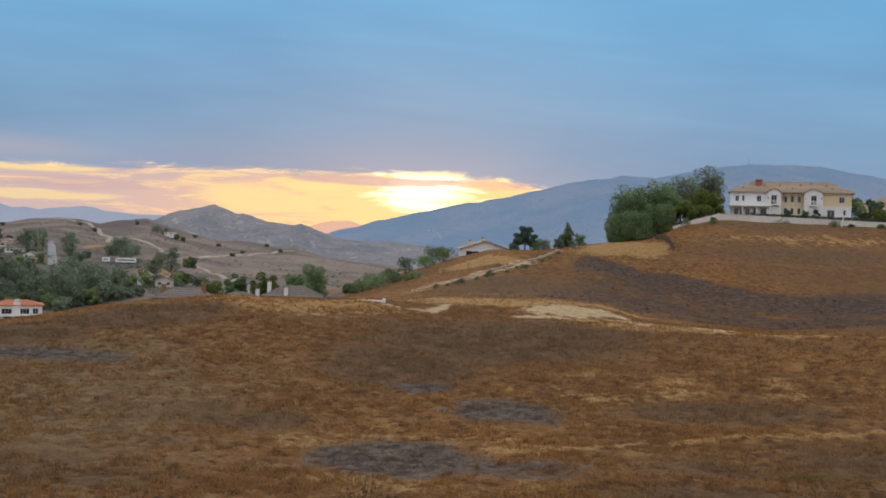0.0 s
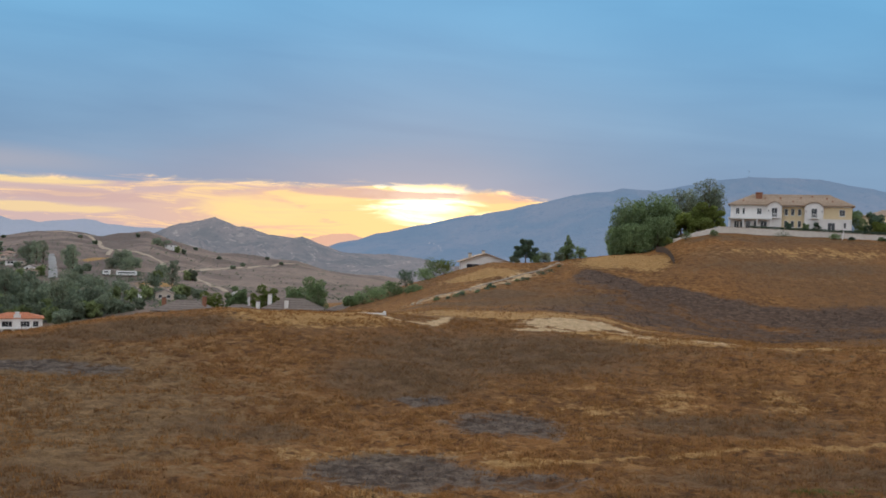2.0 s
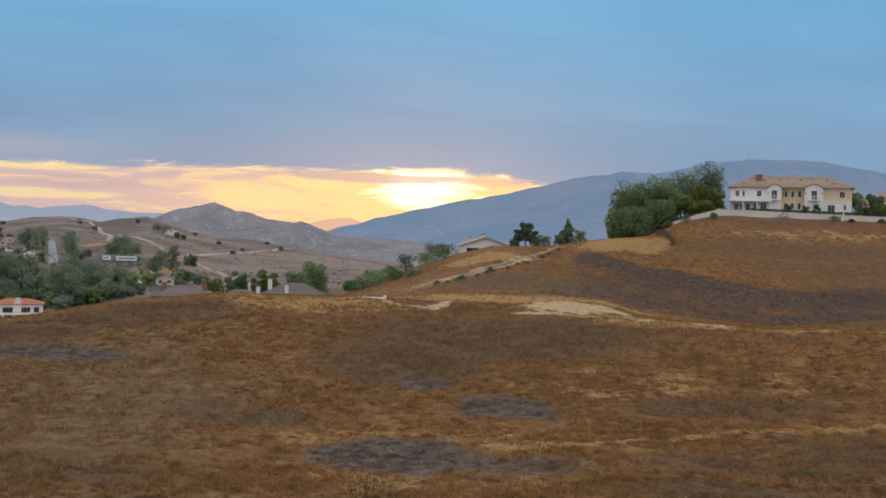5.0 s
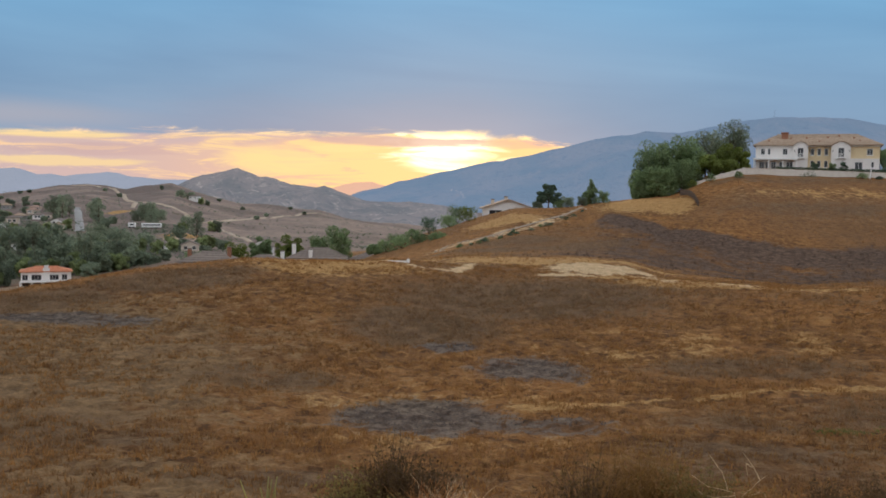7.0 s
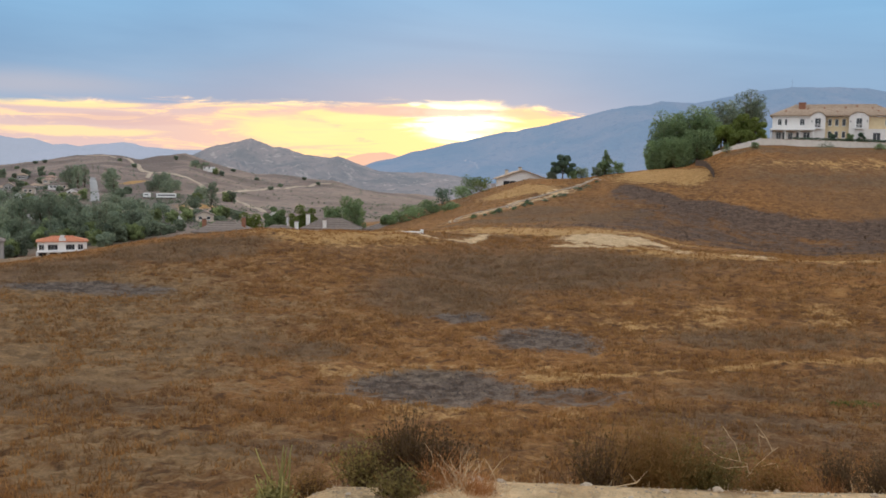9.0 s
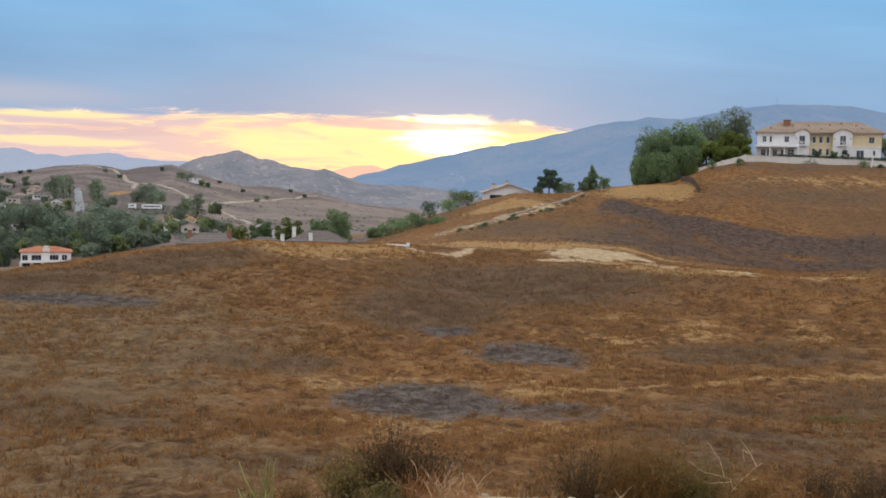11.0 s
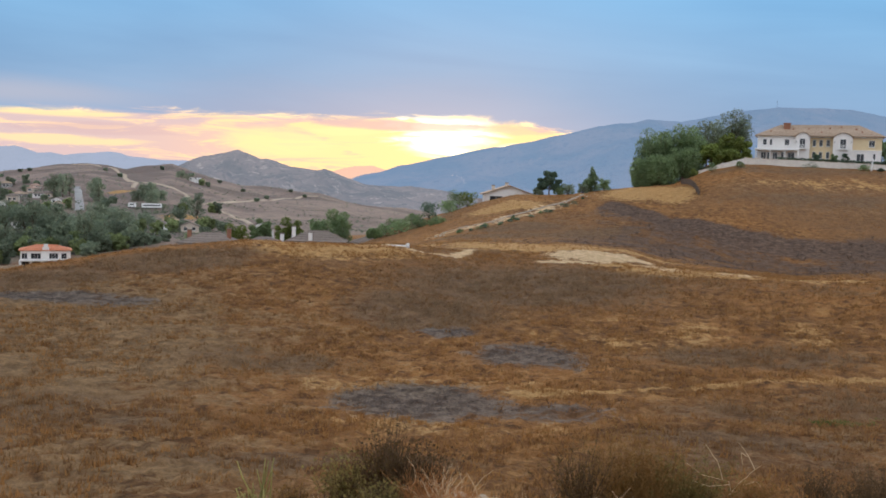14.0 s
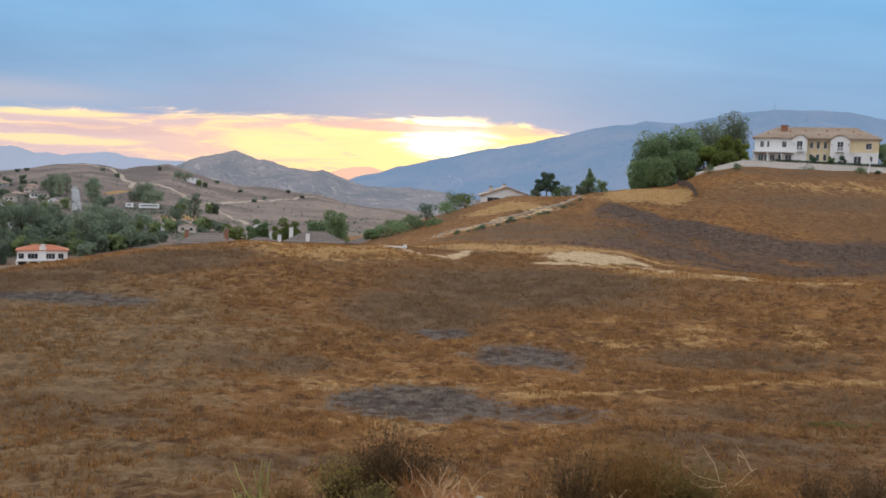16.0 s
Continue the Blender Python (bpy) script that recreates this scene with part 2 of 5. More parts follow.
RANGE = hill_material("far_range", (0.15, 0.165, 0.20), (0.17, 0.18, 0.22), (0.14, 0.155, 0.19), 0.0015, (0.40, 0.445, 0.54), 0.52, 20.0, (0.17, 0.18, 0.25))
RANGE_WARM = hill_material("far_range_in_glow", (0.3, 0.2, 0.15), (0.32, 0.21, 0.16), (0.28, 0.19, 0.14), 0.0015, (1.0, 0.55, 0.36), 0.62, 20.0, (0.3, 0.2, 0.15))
LEAF_DARK = leaf_material("dark_leaves", (0.130, 0.190, 0.090), (0.285, 0.375, 0.170))
LEAF_GREY = leaf_material("eucalyptus_leaves", (0.150, 0.190, 0.125), (0.300, 0.350, 0.230))
LEAF_LIME = leaf_material("yellow_green_leaves", (0.120, 0.155, 0.034), (0.245, 0.295, 0.072))
LEAF_PINE = leaf_material("pine_needles", (0.060, 0.105, 0.070), (0.150, 0.210, 0.130))
# leaves across the valley: greens lightened and greyed to paint in the haze
LEAF_HAZE_WARM = leaf_material("hazed_valley_leaves_warm", (0.165, 0.210, 0.095), (0.360, 0.410, 0.190), 0.1)
LEAF_HAZE = leaf_material("hazed_valley_leaves", (0.150, 0.190, 0.132), (0.320, 0.366, 0.252), 0.1)
BARK = plain("bark", (0.10, 0.07, 0.05), (0.18, 0.13, 0.10), 3.0, 0.9, 0.1)
PLASTER = plain("white_plaster", (0.74, 0.72, 0.70), (0.82, 0.80, 0.77), 0.8, 0.85, 0.2)
CREAM = plain("cream_plaster", (0.70, 0.57, 0.35), (0.78, 0.65, 0.42), 0.8, 0.85, 0.2)
BEIGE = plain("beige_plaster", (0.56, 0.47, 0.38), (0.64, 0.55, 0.46), 0.8, 0.85, 0.2)
GREYWALL = plain("grey_siding", (0.30, 0.29, 0.28), (0.38, 0.37, 0.35), 0.8, 0.85, 0.2)
BLOCK = plain("block_wall", (0.58, 0.54, 0.49), (0.70, 0.66, 0.60), 1.2, 0.9, 0.1, per=0.1)
TILE = plain("tan_roof_tile", (0.34, 0.250, 0.180), (0.47, 0.365, 0.275), 1.6, 0.85, 0.2, per=0.15)
TILE_RED = plain("red_roof_tile", (0.50, 0.19, 0.10), (0.68, 0.29, 0.17), 1.6, 0.85, 0.2, per=0.15)
TILE_FADED = plain("faded_roof_tile", (0.36, 0.245, 0.190), (0.47, 0.330, 0.265), 1.6, 0.85, 0.2, per=0.15)
SHINGLE = plain("brown_shingle", (0.185, 0.150, 0.130), (0.265, 0.220, 0.190), 1.6, 0.9, 0.2, per=0.15)
BRICK = plain("chimney_brick", (0.24, 0.11, 0.07), (0.34, 0.17, 0.11), 3.0, 0.9, 0.1)
TRIM = plain("white_trim", (0.74, 0.74, 0.73), (0.82, 0.82, 0.80), 2.0, 0.6, 0.3, 0.0)
GLASS = plain("dark_window_glass", (0.020, 0.024, 0.030), (0.035, 0.040, 0.048), 1.0, 0.08, 0.5, 0.0)
IRON = plain("black_iron", (0.02, 0.02, 0.02), (0.04, 0.04, 0.04), 4.0, 0.5, 0.5, 0.0)
STRAW = leaf_material("dry_grass_blades", (0.285, 0.134, 0.046), (0.460, 0.247, 0.090), 0.1)
STONE = plain("pale_stone", (0.36, 0.28, 0.20), (0.52, 0.42, 0.31), 8.0, 0.9, 0.1, 0.01, per=0.2)


# ---- the lie of the land ----
# Each line crosses the view from left to right: bearing (x / y), how far ahead (m), height (m).
CREST = [(-0.515, 92, -9.2), (-0.396, 100, -7.9), (-0.318, 108, -6.8), (-0.199, 114, -5.8), (-0.056, 114, -6.3), (0.040, 110, -7.9), (0.225, 106, -7.7), (0.369, 96, -7.4), (0.518, 88, -6.8)]
KNOLL = [(-0.515, 150, -17.8), (-0.199, 150, -11.8), (-0.109, 145, -10.3), (-0.056, 140, -8.3), (0.010, 138, -7.8), (0.129, 136, -7.0), (0.189, 134, -7.4), (0.231, 132, -9.0), (0.369, 128, -10.0), (0.518, 122, -9.1)]
GULLY = [(-0.515, 215, -26.3), (-0.199, 215, -18.9), (-0.086, 195, -12.8), (0.009, 172, -9.2), (0.129, 165, -8.5), (0.200, 165, -9.1), (0.248, 165, -10.6), (0.309, 165, -12.7), (0.369, 165, -12.9), (0.517, 165, -10.8)]
HILLTOP = [(-0.515, 290, -32.5), (-0.396, 285, -29.2), (-0.288, 280, -23.0), (-0.133, 260, -18.8), (-0.086, 250, -15.4), (-0.027, 245, -9.1), (0.038, 245, -3.2), (0.070, 245, -0.8), (0.127, 245, -0.5), (0.162, 245, 0.8), (0.236, 245, 3.0), (0.268, 241, 6.1), (0.309, 238, 8.4), (0.462, 238, 7.9), (0.510, 238, 7.7)]
PAD = [(-0.515, 340, -33.9), (-0.396, 340, -31.0), (-0.288, 340, -26.2), (-0.086, 330, -18.9), (-0.027, 300, -11.1), (0.056, 290, -6.5), (0.127, 290, -5.2), (0.239, 290, 2.0), (0.273, 290, 9.2), (0.510, 290, 9.7)]
VALLEY = [(-0.515, 500, -25.9), (-0.289, 500, -26.8), (-0.134, 500, -27.3), (-0.000, 500, -28.2), (0.128, 480, -22.2), (0.515, 480, -16.4)]
RIDGE = [(-0.515, 1000, -8.9), (-0.468, 1000, -2.7), (-0.408, 1050, 8.4), (-0.379, 1080, 9.6), (-0.337, 1100, 2.7), (-0.290, 1150, 7.9), (-0.266, 1150, -2.8), (-0.218, 1150, -16.8), (-0.135, 1150, -21.3), (-0.087, 1150, -36.0), (0.009, 1100, -50.7), (0.515, 1100, -39.8)]
NEAR = [[(0, 0.0, 0.0)], [(-0.5, 3.9, -0.15), (-0.26, 4.3, -0.05), (-0.13, 5.0, 0.0), (-0.05, 5.03, 0.01), (0.0, 5.05, 0.06), (0.03, 5.05, 0.045), (0.13, 5.05, 0.015), (0.22, 5.05, 0.0), (0.5, 5.05, 0.0)], [(-0.5, 5.4, -0.9), (-0.13, 6.4, -0.7), (0.5, 6.4, -0.7)],
        [(0, 16, -5.2)], [(-0.5, 27, -8.6), (0.5, 28, -8.2)], [(0, 42, -9.9)], [(-0.5, 58, -10.4), (0, 62, -10.9), (0.5, 58, -10.4)], [(-0.5, 76, -9.9), (0, 84, -10.2), (0.5, 74, -9.9)]]
FAR = [[(0, 1500, -50)], [(0, 4950, -60)]]
LINES = NEAR + [CREST, KNOLL, GULLY, HILLTOP, PAD, VALLEY, RIDGE] + FAR


def lie(x, y):
    """Smoothed height of the land at x, y (numpy arrays), without the small bumps."""
    x, y = np.asarray(x, float), np.asarray(y, float)
    a, r = np.arctan2(x, y), np.hypot(x, y)
    lim = np.arctan(0.52)
    c = np.clip(a, -lim, lim)
    back = np.clip((np.abs(a) - lim) / (np.pi - lim), 0, 1)
    u, d0 = np.tan(c) * (1 - back), r * np.cos(c)
    ds = [np.interp(u, [q[0] for q in ln], [q[1] for q in ln]) for ln in LINES]
    zs = [np.interp(u, [q[0] for q in ln], [q[2] for q in ln]) for ln in LINES]
    total = np.zeros_like(d0)
    for k in (0.94, 0.97, 1.0, 1.03, 1.06):
        d = d0 * k
        z = np.full_like(d, -60.0)
        for i in range(len(LINES) - 1):
            f = (d - ds[i]) / (ds[i + 1] - ds[i])
            inside = (f >= 0) & (f < 1)
            z = np.where(inside, zs[i] + (zs[i + 1] - zs[i]) * f, z)
        total += z / 5
    return total


def bumps(x, y):
    """Small unevenness, growing with the size of the slopes."""
    r = math.hypot(x, y)
    near = min(1.0, r / 40)
    v = Vector((x, y, 0))
    small = max(0.0, min(1.0, (420 - r) / 100))
    h = small * 0.035 * noise.fractal(v * 0.9, 1.0, 2.0, 3) * (0.4 + near) + small * 0.30 * near * noise.fractal(v * 0.09, 1.0, 2.0, 3)
    if 18 < r < 300:
        h += min(1.0, (r - 18) / 12) * (1.0 if r < 118 else max(0.15, 1 - (r - 118) / 45)) * (0.15 * noise.fractal(v * 1.0 + Vector((3, 9, 0)), 0.9, 2.0, 3) + 0.05 * noise.noise(v * 3.1))
    if r > 350:
        h += min(1.0, (r - 350) / 400) * 7.0 * noise.fractal(v * 0.006, 1.0, 2.0, 4)
    return h


def height(x, y):
    return float(lie(x, y)) + bumps(x, y)


# ---- building helpers ----
def part(name, bm, mat, parent=None, label="", smooth=False, kind=""):
    """Link a bmesh as one mesh object, under a thing if one is given."""
    me = bpy.data.meshes.new(name)
    bm.to_mesh(me)
    bm.free()
    if smooth:
        me.polygons.foreach_set("use_smooth", [True] * len(me.polygons))
    for one in (mat if isinstance(mat, (list, tuple)) else [mat]):
        me.materials.append(one)
    ob = new(name, me)
    ob.parent = parent
    return tagged(ob, label, kind=kind)


def mesh_part(name, verts, faces, mat, parent=None, label="", smooth=False, kind=""):
    me = bpy.data.meshes.new(name)
    me.from_pydata(verts, [], faces)
    me.materials.append(mat)
    if smooth:
        me.polygons.foreach_set("use_smooth", [True] * len(me.polygons))
    ob = new(name, me)
    ob.parent = parent
    return tagged(ob, label, kind=kind)


def thing(name, m, label, category, group=""):
    ob = new(name)
    ob.empty_display_size = 0.3
    ob.matrix_basis = m
    return tagged(ob, label, category, group)


def box(bm, x0, x1, y0, y1, z0, z1, bevel=0.0):
    vs = [bm.verts.new((x, y, z)) for z in (z0, z1) for y in (y0, y1) for x in (x0, x1)]
    fs = [bm.faces.new([vs[i] for i in q]) for q in ((0, 2, 3, 1), (4, 5, 7, 6), (0, 1, 5, 4), (2, 6, 7, 3), (0, 4, 6, 2), (1, 3, 7, 5))]
    if bevel:
        bmesh.ops.bevel(bm, geom=list({e for f in fs for e in f.edges}), offset=bevel, segments=1, affect="EDGES")
    return bm


def boxes(*rows, bevel=0.0):
    bm = bmesh.new()
    for row in rows:
        box(bm, *row, bevel=bevel)
    return bm


def tube(bm, path, radii, sides=6):
    rings = []
    for i, p in enumerate(path):
        p = Vector(p)
        d = (Vector(path[min(i + 1, len(path) - 1)]) - Vector(path[max(i - 1, 0)])).normalized()
        a = d.orthogonal().normalized()
        b = d.cross(a)
        rings.append([bm.verts.new(p + (a * math.cos(k * math.tau / sides) + b * math.sin(k * math.tau / sides)) * radii[i]) for k in range(sides)])
    for r0, r1 in zip(rings, rings[1:]):
        for k in range(sides):
            bm.faces.new((r0[k], r0[(k + 1) % sides], r1[(k + 1) % sides], r1[k]))
    bm.faces.new(rings[-1])
    bm.faces.new(rings[0][::-1])
    return bm


# ---- ground ----
def near_path(px, py, pts, half):
    """1 on a polyline in plan, falling to 0 at the given half width and beyond."""
    best = np.full(px.shape, 1e9)
    for (x0, y0), (x1, y1) in zip(pts, pts[1:]):
        dx, dy = x1 - x0, y1 - y0
        f = np.clip(((px - x0) * dx + (py - y0) * dy) / (dx * dx + dy * dy), 0, 1)
        best = np.minimum(best, np.hypot(px - x0 - f * dx, py - y0 - f * dy))
    return np.clip(1 - best / half, 0, 1)


def spot(px, py, x, y, rx, ry, turn=0.0):
    """1 in the middle of an oval, 0 at its rim."""
    c, s = math.cos(radians(turn)), math.sin(radians(turn))
    a, b = (px - x) * c + (py - y) * s, -(px - x) * s + (py - y) * c
    return np.clip(1.6 * (1 - np.hypot(a / rx, b / ry)), 0, 1)


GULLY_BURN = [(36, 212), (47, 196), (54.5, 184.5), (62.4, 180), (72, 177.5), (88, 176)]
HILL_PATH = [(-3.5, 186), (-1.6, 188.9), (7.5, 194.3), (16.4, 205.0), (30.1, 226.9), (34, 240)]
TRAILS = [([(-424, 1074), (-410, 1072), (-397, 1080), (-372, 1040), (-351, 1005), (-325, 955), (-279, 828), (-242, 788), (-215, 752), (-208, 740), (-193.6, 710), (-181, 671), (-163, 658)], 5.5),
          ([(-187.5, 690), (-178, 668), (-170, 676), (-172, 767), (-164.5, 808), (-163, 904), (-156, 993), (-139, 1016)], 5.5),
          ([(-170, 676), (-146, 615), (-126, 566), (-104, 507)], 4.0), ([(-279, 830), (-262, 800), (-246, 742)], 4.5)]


def land_masks(px, py):
    """Where the land is burnt, bare, scrubby, straw-coloured or greyed for haze, in plan."""
    r = np.hypot(px, py)
    a = np.abs(np.arctan2(px, py))
    lookout = np.clip(1.4 * (5.5 - np.hypot(px * 0.5, py)), 0, 1) * (r < 12)
    rim = np.clip(1 - np.abs(py - 5.0) / 0.8, 0, 1) * np.clip((px + 1.2) / 0.6, 0, 1)
    bare = np.maximum.reduce([
        lookout,
        near_path(px, py, [(-6.8, 118), (-3.0, 114), (1.1, 113), (3.5, 127)], 1.3),
        0.85 * near_path(px, py, [(-7.5, 119), (-6.2, 117)], 2.6),
        1.25 * spot(px, py, 19.5, 120.5, 8.5, 8.5), spot(px, py, 14.0, 112.6, 4.6, 1.8), 0.5 * spot(px, py, 24.5, 111.5, 2.8, 4.0),
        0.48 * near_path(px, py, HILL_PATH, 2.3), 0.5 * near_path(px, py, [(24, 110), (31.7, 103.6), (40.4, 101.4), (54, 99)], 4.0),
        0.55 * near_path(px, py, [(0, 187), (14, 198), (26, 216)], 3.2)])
    tan = np.maximum.reduce([
        spot(px, py, 46, 230, 13, 20), 1.2 * spot(px, py, 52, 226, 7, 18), 0.7 * spot(px, py, -243, 705, 9, 34), 0.8 * spot(px, py, -146, 526, 16, 18), spot(px, py, 14, 217, 14, 11), spot(px, py, 12, 131, 16, 9), 0.95 * near_path(px, py, [(-7, 141), (5, 138), (18, 136.5), (28, 134)], 9.0), spot(px, py, -14, 113, 15, 12),
        near_path(px, py, [(22, 109), (31.7, 103), (40.4, 101.4), (52, 99)], 7.5),
        0.95 * near_path(px, py, [(7.2, 53.2), (12.8, 56.7), (20.4, 59.2), (36, 62)], 0.95),
        0.9 * spot(px, py, 5.8, 53.6, 3.4, 1.5), 0.3 * spot(px, py, 16, 74, 12, 9), 0.3 * spot(px, py, 30, 75, 9, 6), 0.40 * spot(px, py, 92, 221, 34, 7),
        0.6 * rim, 0.5 * spot(px, py, -2, 56, 9, 5), 0.45 * spot(px, py, 0, 44, 10, 3)])
    burnt = np.maximum.reduce([
        0.8 * spot(px, py, -1.2, 51.4, 6.4, 8.0), 0.6 * spot(px, py, 5.4, 48.6, 5.4, 3.4), 0.8 * spot(px, py, 6.1, 66.8, 5.8, 7.2), 0.85 * spot(px, py, -33, 81.5, 11.0, 3.8),
        0.65 * spot(px, py, 0.5, 75, 4, 2.5)])
    scrub = np.maximum.reduce([
        spot(px, py, 9, 97, 19, 14, 12), 0.8 * spot(px, py, -2, 84, 10, 12), spot(px, py, -29, 99, 13, 8, 35), 0.9 * spot(px, py, -40, 89, 14, 8, 35),
        near_path(px, py, [(1, 175), (12, 172), (22, 172), (34, 180)], 7.0), 0.35 * spot(px, py, 33, 93, 16, 5, -20), 0.35 * spot(px, py, -5, 232, 14, 22),
        0.35 * spot(px, py, 30, 193, 22, 18), 0.7 * spot(px, py, 14, 184, 14, 9), 0.5 * spot(px, py, -12, 62, 9, 5), 0.45 * spot(px, py, -18, 45, 12, 7), 0.5 * spot(px, py, 16, 50, 8, 4), 0.6 * spot(px, py, 84, 208, 34, 8), 0.5 * spot(px, py, 86, 232, 26, 5),
        0.6 * spot(px, py, -4, 36, 9, 3), 0.5 * spot(px, py, 14, 38, 9, 5), 0.62 * near_path(px, py, [(68, 236), (110, 236)], 6.0), 0.65 * spot(px, py, 22, 67, 11, 6), 0.6 * spot(px, py, 27, 52, 12, 7), 0.6 * spot(px, py, 14, 43, 9, 5)])
    # the gully's dark brush ends uphill in a clear line
    brow = np.interp(px, [18, 30, 37.5, 45.8, 54.3, 65, 73, 82, 104], [186, 206, 222, 202, 192.5, 188, 184.5, 184.5, 181])
    foot = np.interp(px, [20, 45, 62, 82], [142, 138, 139, 144])
    gulch = np.clip((brow - py) / 6, 0, 1) * np.clip((py - foot) / 9, 0, 1) * np.clip((px - 24 + np.clip(176 - py, 0, 20)) / 14, 0, 1) * np.clip((118 - px) / 34, 0, 1)
    gulch = np.maximum(0.55 * gulch, gulch * np.minimum(1, near_path(px, py, GULLY_BURN, 15.0) * 1.3))
    # rises with distance: where the ground takes the haze-greyed colours
    hazed_upland = np.clip((r - 330) / 60, 0, 1) * (a < 2)
    vale = 0.8 * hazed_upland * np.clip((640 - r) / 90, 0, 1) * np.clip((-0.27 - px / np.maximum(py, 1)) / 0.06, 0, 1)
    dull = np.maximum.reduce([0.9 * spot(px, py, -34, 60, 34, 46), 0.6 * spot(px, py, -14, 34, 14, 12), 0.5 * spot(px, py, 24, 44, 12, 6), 0.3 * spot(px, py, 85, 215, 42, 26)])
    return {BURNT: burnt, BARE: bare, SCRUB: scrub, TAN: tan, HAZED_UPLAND: hazed_upland, DULL: dull, GULCH: gulch, VALE: vale}


def build_ground():
    front = np.linspace(-radians(31), radians(31), 581)
    side = np.linspace(radians(31), math.tau - radians(31), 90)[1:-1]
    ang = np.concatenate([front, side])
    rad = np.concatenate([np.linspace(0.5, 8, 40), np.geomspace(8.2, 24.8, 50), np.geomspace(25, 124.5, 400), np.geomspace(125, 300, 120), np.geomspace(303, 1400, 230), np.geomspace(1450, 4950, 25)])
    aa, rr = np.meshgrid(ang, rad)
    x, y = (rr * np.sin(aa)).ravel(), (rr * np.cos(aa)).ravel()
    z = lie(x, y) + np.array([bumps(a, b) for a, b in zip(x, y)])
    n = len(ang)
    verts = [(0.0, 0.0, float(lie(0, 0)))] + list(zip(x.tolist(), y.tolist(), z.tolist()))
    faces = [(0, 1 + (j + 1) % n, 1 + j) for j in range(n)]
    for i in range(len(rad) - 1):
        o = 1 + i * n
        faces += [(o + j, o + (j + 1) % n, o + n + (j + 1) % n, o + n + j) for j in range(n)]
    ob = mesh_part("ground", verts, faces, GROUND, smooth=True)
    tagged(ob, "rolling dry brown grassland with bare dirt and burnt patches", "ground", kind="structure")
    px, py = np.concatenate([[0.0], x]), np.concatenate([[0.0], y])
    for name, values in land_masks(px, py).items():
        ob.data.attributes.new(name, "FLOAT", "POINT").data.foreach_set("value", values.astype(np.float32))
    return ob


build_ground()


def build_hill(name, label, crest, dist, depth, foot, mat, rough, kind="structure", trails=(), rib_size=0.20):
    """A ridge whose crest runs across the view: bearing and rise (height over distance from the lookout)."""
    us = np.linspace(crest[0][0], crest[-1][0], 300)
    top = np.interp(us, [q[0] for q in crest], [q[1] for q in crest])
    verts, faces, rows = [], [], 41
    for j in range(rows):
        f = j / (rows - 1) * 2 - 1            # -1 foot facing the lookout, 0 crest, 1 foot behind
        for u, e in zip(us, top):
            d = dist + f * depth
            x, y = u * d, d
            peak = EYE + e * dist
            q = 1 - abs(f)
            shape = q ** 1.1
            rib = noise.ridged_multi_fractal(Vector((x, y, 0)) * rough, 1.0, 2.0, 5, 1.0, 2.0) - 1.3
            z = foot + (peak - foot) * shape + rib * (peak - foot) * rib_size * min(1.0, q * 3) * min(1.0, (1 - q) * 3.5)
            z += 0.0013 * dist * noise.fractal(Vector((x, y, 7)) * rough * 6, 1.0, 2.0, 4) * min(1, 0.75 + 2 * (1 - q))
            verts.append((x, y, z))
    n = len(us)
    for j in range(rows - 1):
        faces += [(j * n + i, j * n + i + 1, (j + 1) * n + i + 1, (j + 1) * n + i) for i in range(n - 1)]
    ob = mesh_part(name, verts, faces, mat, smooth=True)
    arr = np.array(verts)
    m = np.zeros(len(arr))
    for pts, half in trails:
        m = np.maximum(m, 0.42 * near_path(arr[:, 0], arr[:, 1], pts, half))
    ob.data.attributes.new(BARE, "FLOAT", "POINT").data.foreach_set("value", m.astype(np.float32))
    return tagged(ob, label, "hill", kind=kind)


CONE_CREST = [(-0.325, -0.0034), (-0.290, 0.0024), (-0.274, 0.0094), (-0.257, 0.0158), (-0.243, 0.0181), (-0.232, 0.0202), (-0.225, 0.0222), (-0.220, 0.0229), (-0.213, 0.0208), (-0.205, 0.0180), (-0.199, 0.0153), (-0.191, 0.0150), (-0.182, 0.0129), (-0.174, 0.0096), (-0.164, 0.0069), (-0.151, 0.0061), (-0.138, 0.0048), (-0.129, 0.0068), (-0.120, 0.0030), (-0.104, -0.0024), (-0.087, -0.0090), (-0.064, -0.0095), (-0.040, -0.0093), (-0.004, -0.0124), (0.032, -0.0201)]
BLUE_CREST = [(-0.135, -0.0135), (-0.088, 0.0016), (-0.070, 0.0050), (-0.052, 0.0118), (-0.040, 0.0136), (-0.017, 0.0198), (-0.008, 0.0228), (0.004, 0.0242), (0.024, 0.0302), (0.046, 0.0350), (0.058, 0.0352), (0.065, 0.0376), (0.090, 0.0422), (0.112, 0.0484), (0.147, 0.0582), (0.172, 0.0632), (0.195, 0.0647), (0.206, 0.0686), (0.242, 0.0674), (0.277, 0.0743), (0.312, 0.0813), (0.341, 0.0852), (0.388, 0.0860), (0.418, 0.0846), (0.459, 0.0788), (0.597, 0.0567)]
FAR_CREST = [(-0.705, 0.0101), (-0.562, 0.0222), (-0.515, 0.0261), (-0.468, 0.0193), (-0.456, 0.0202), (-0.443, 0.0171), (-0.431, 0.0139), (-0.418, 0.0144), (-0.404, 0.0124), (-0.387, 0.0141), (-0.373, 0.0152), (-0.357, 0.0174), (-0.345, 0.0154), (-0.335, 0.0128), (-0.312, 0.0106), (-0.277, 0.0105), (-0.224, 0.0044)]
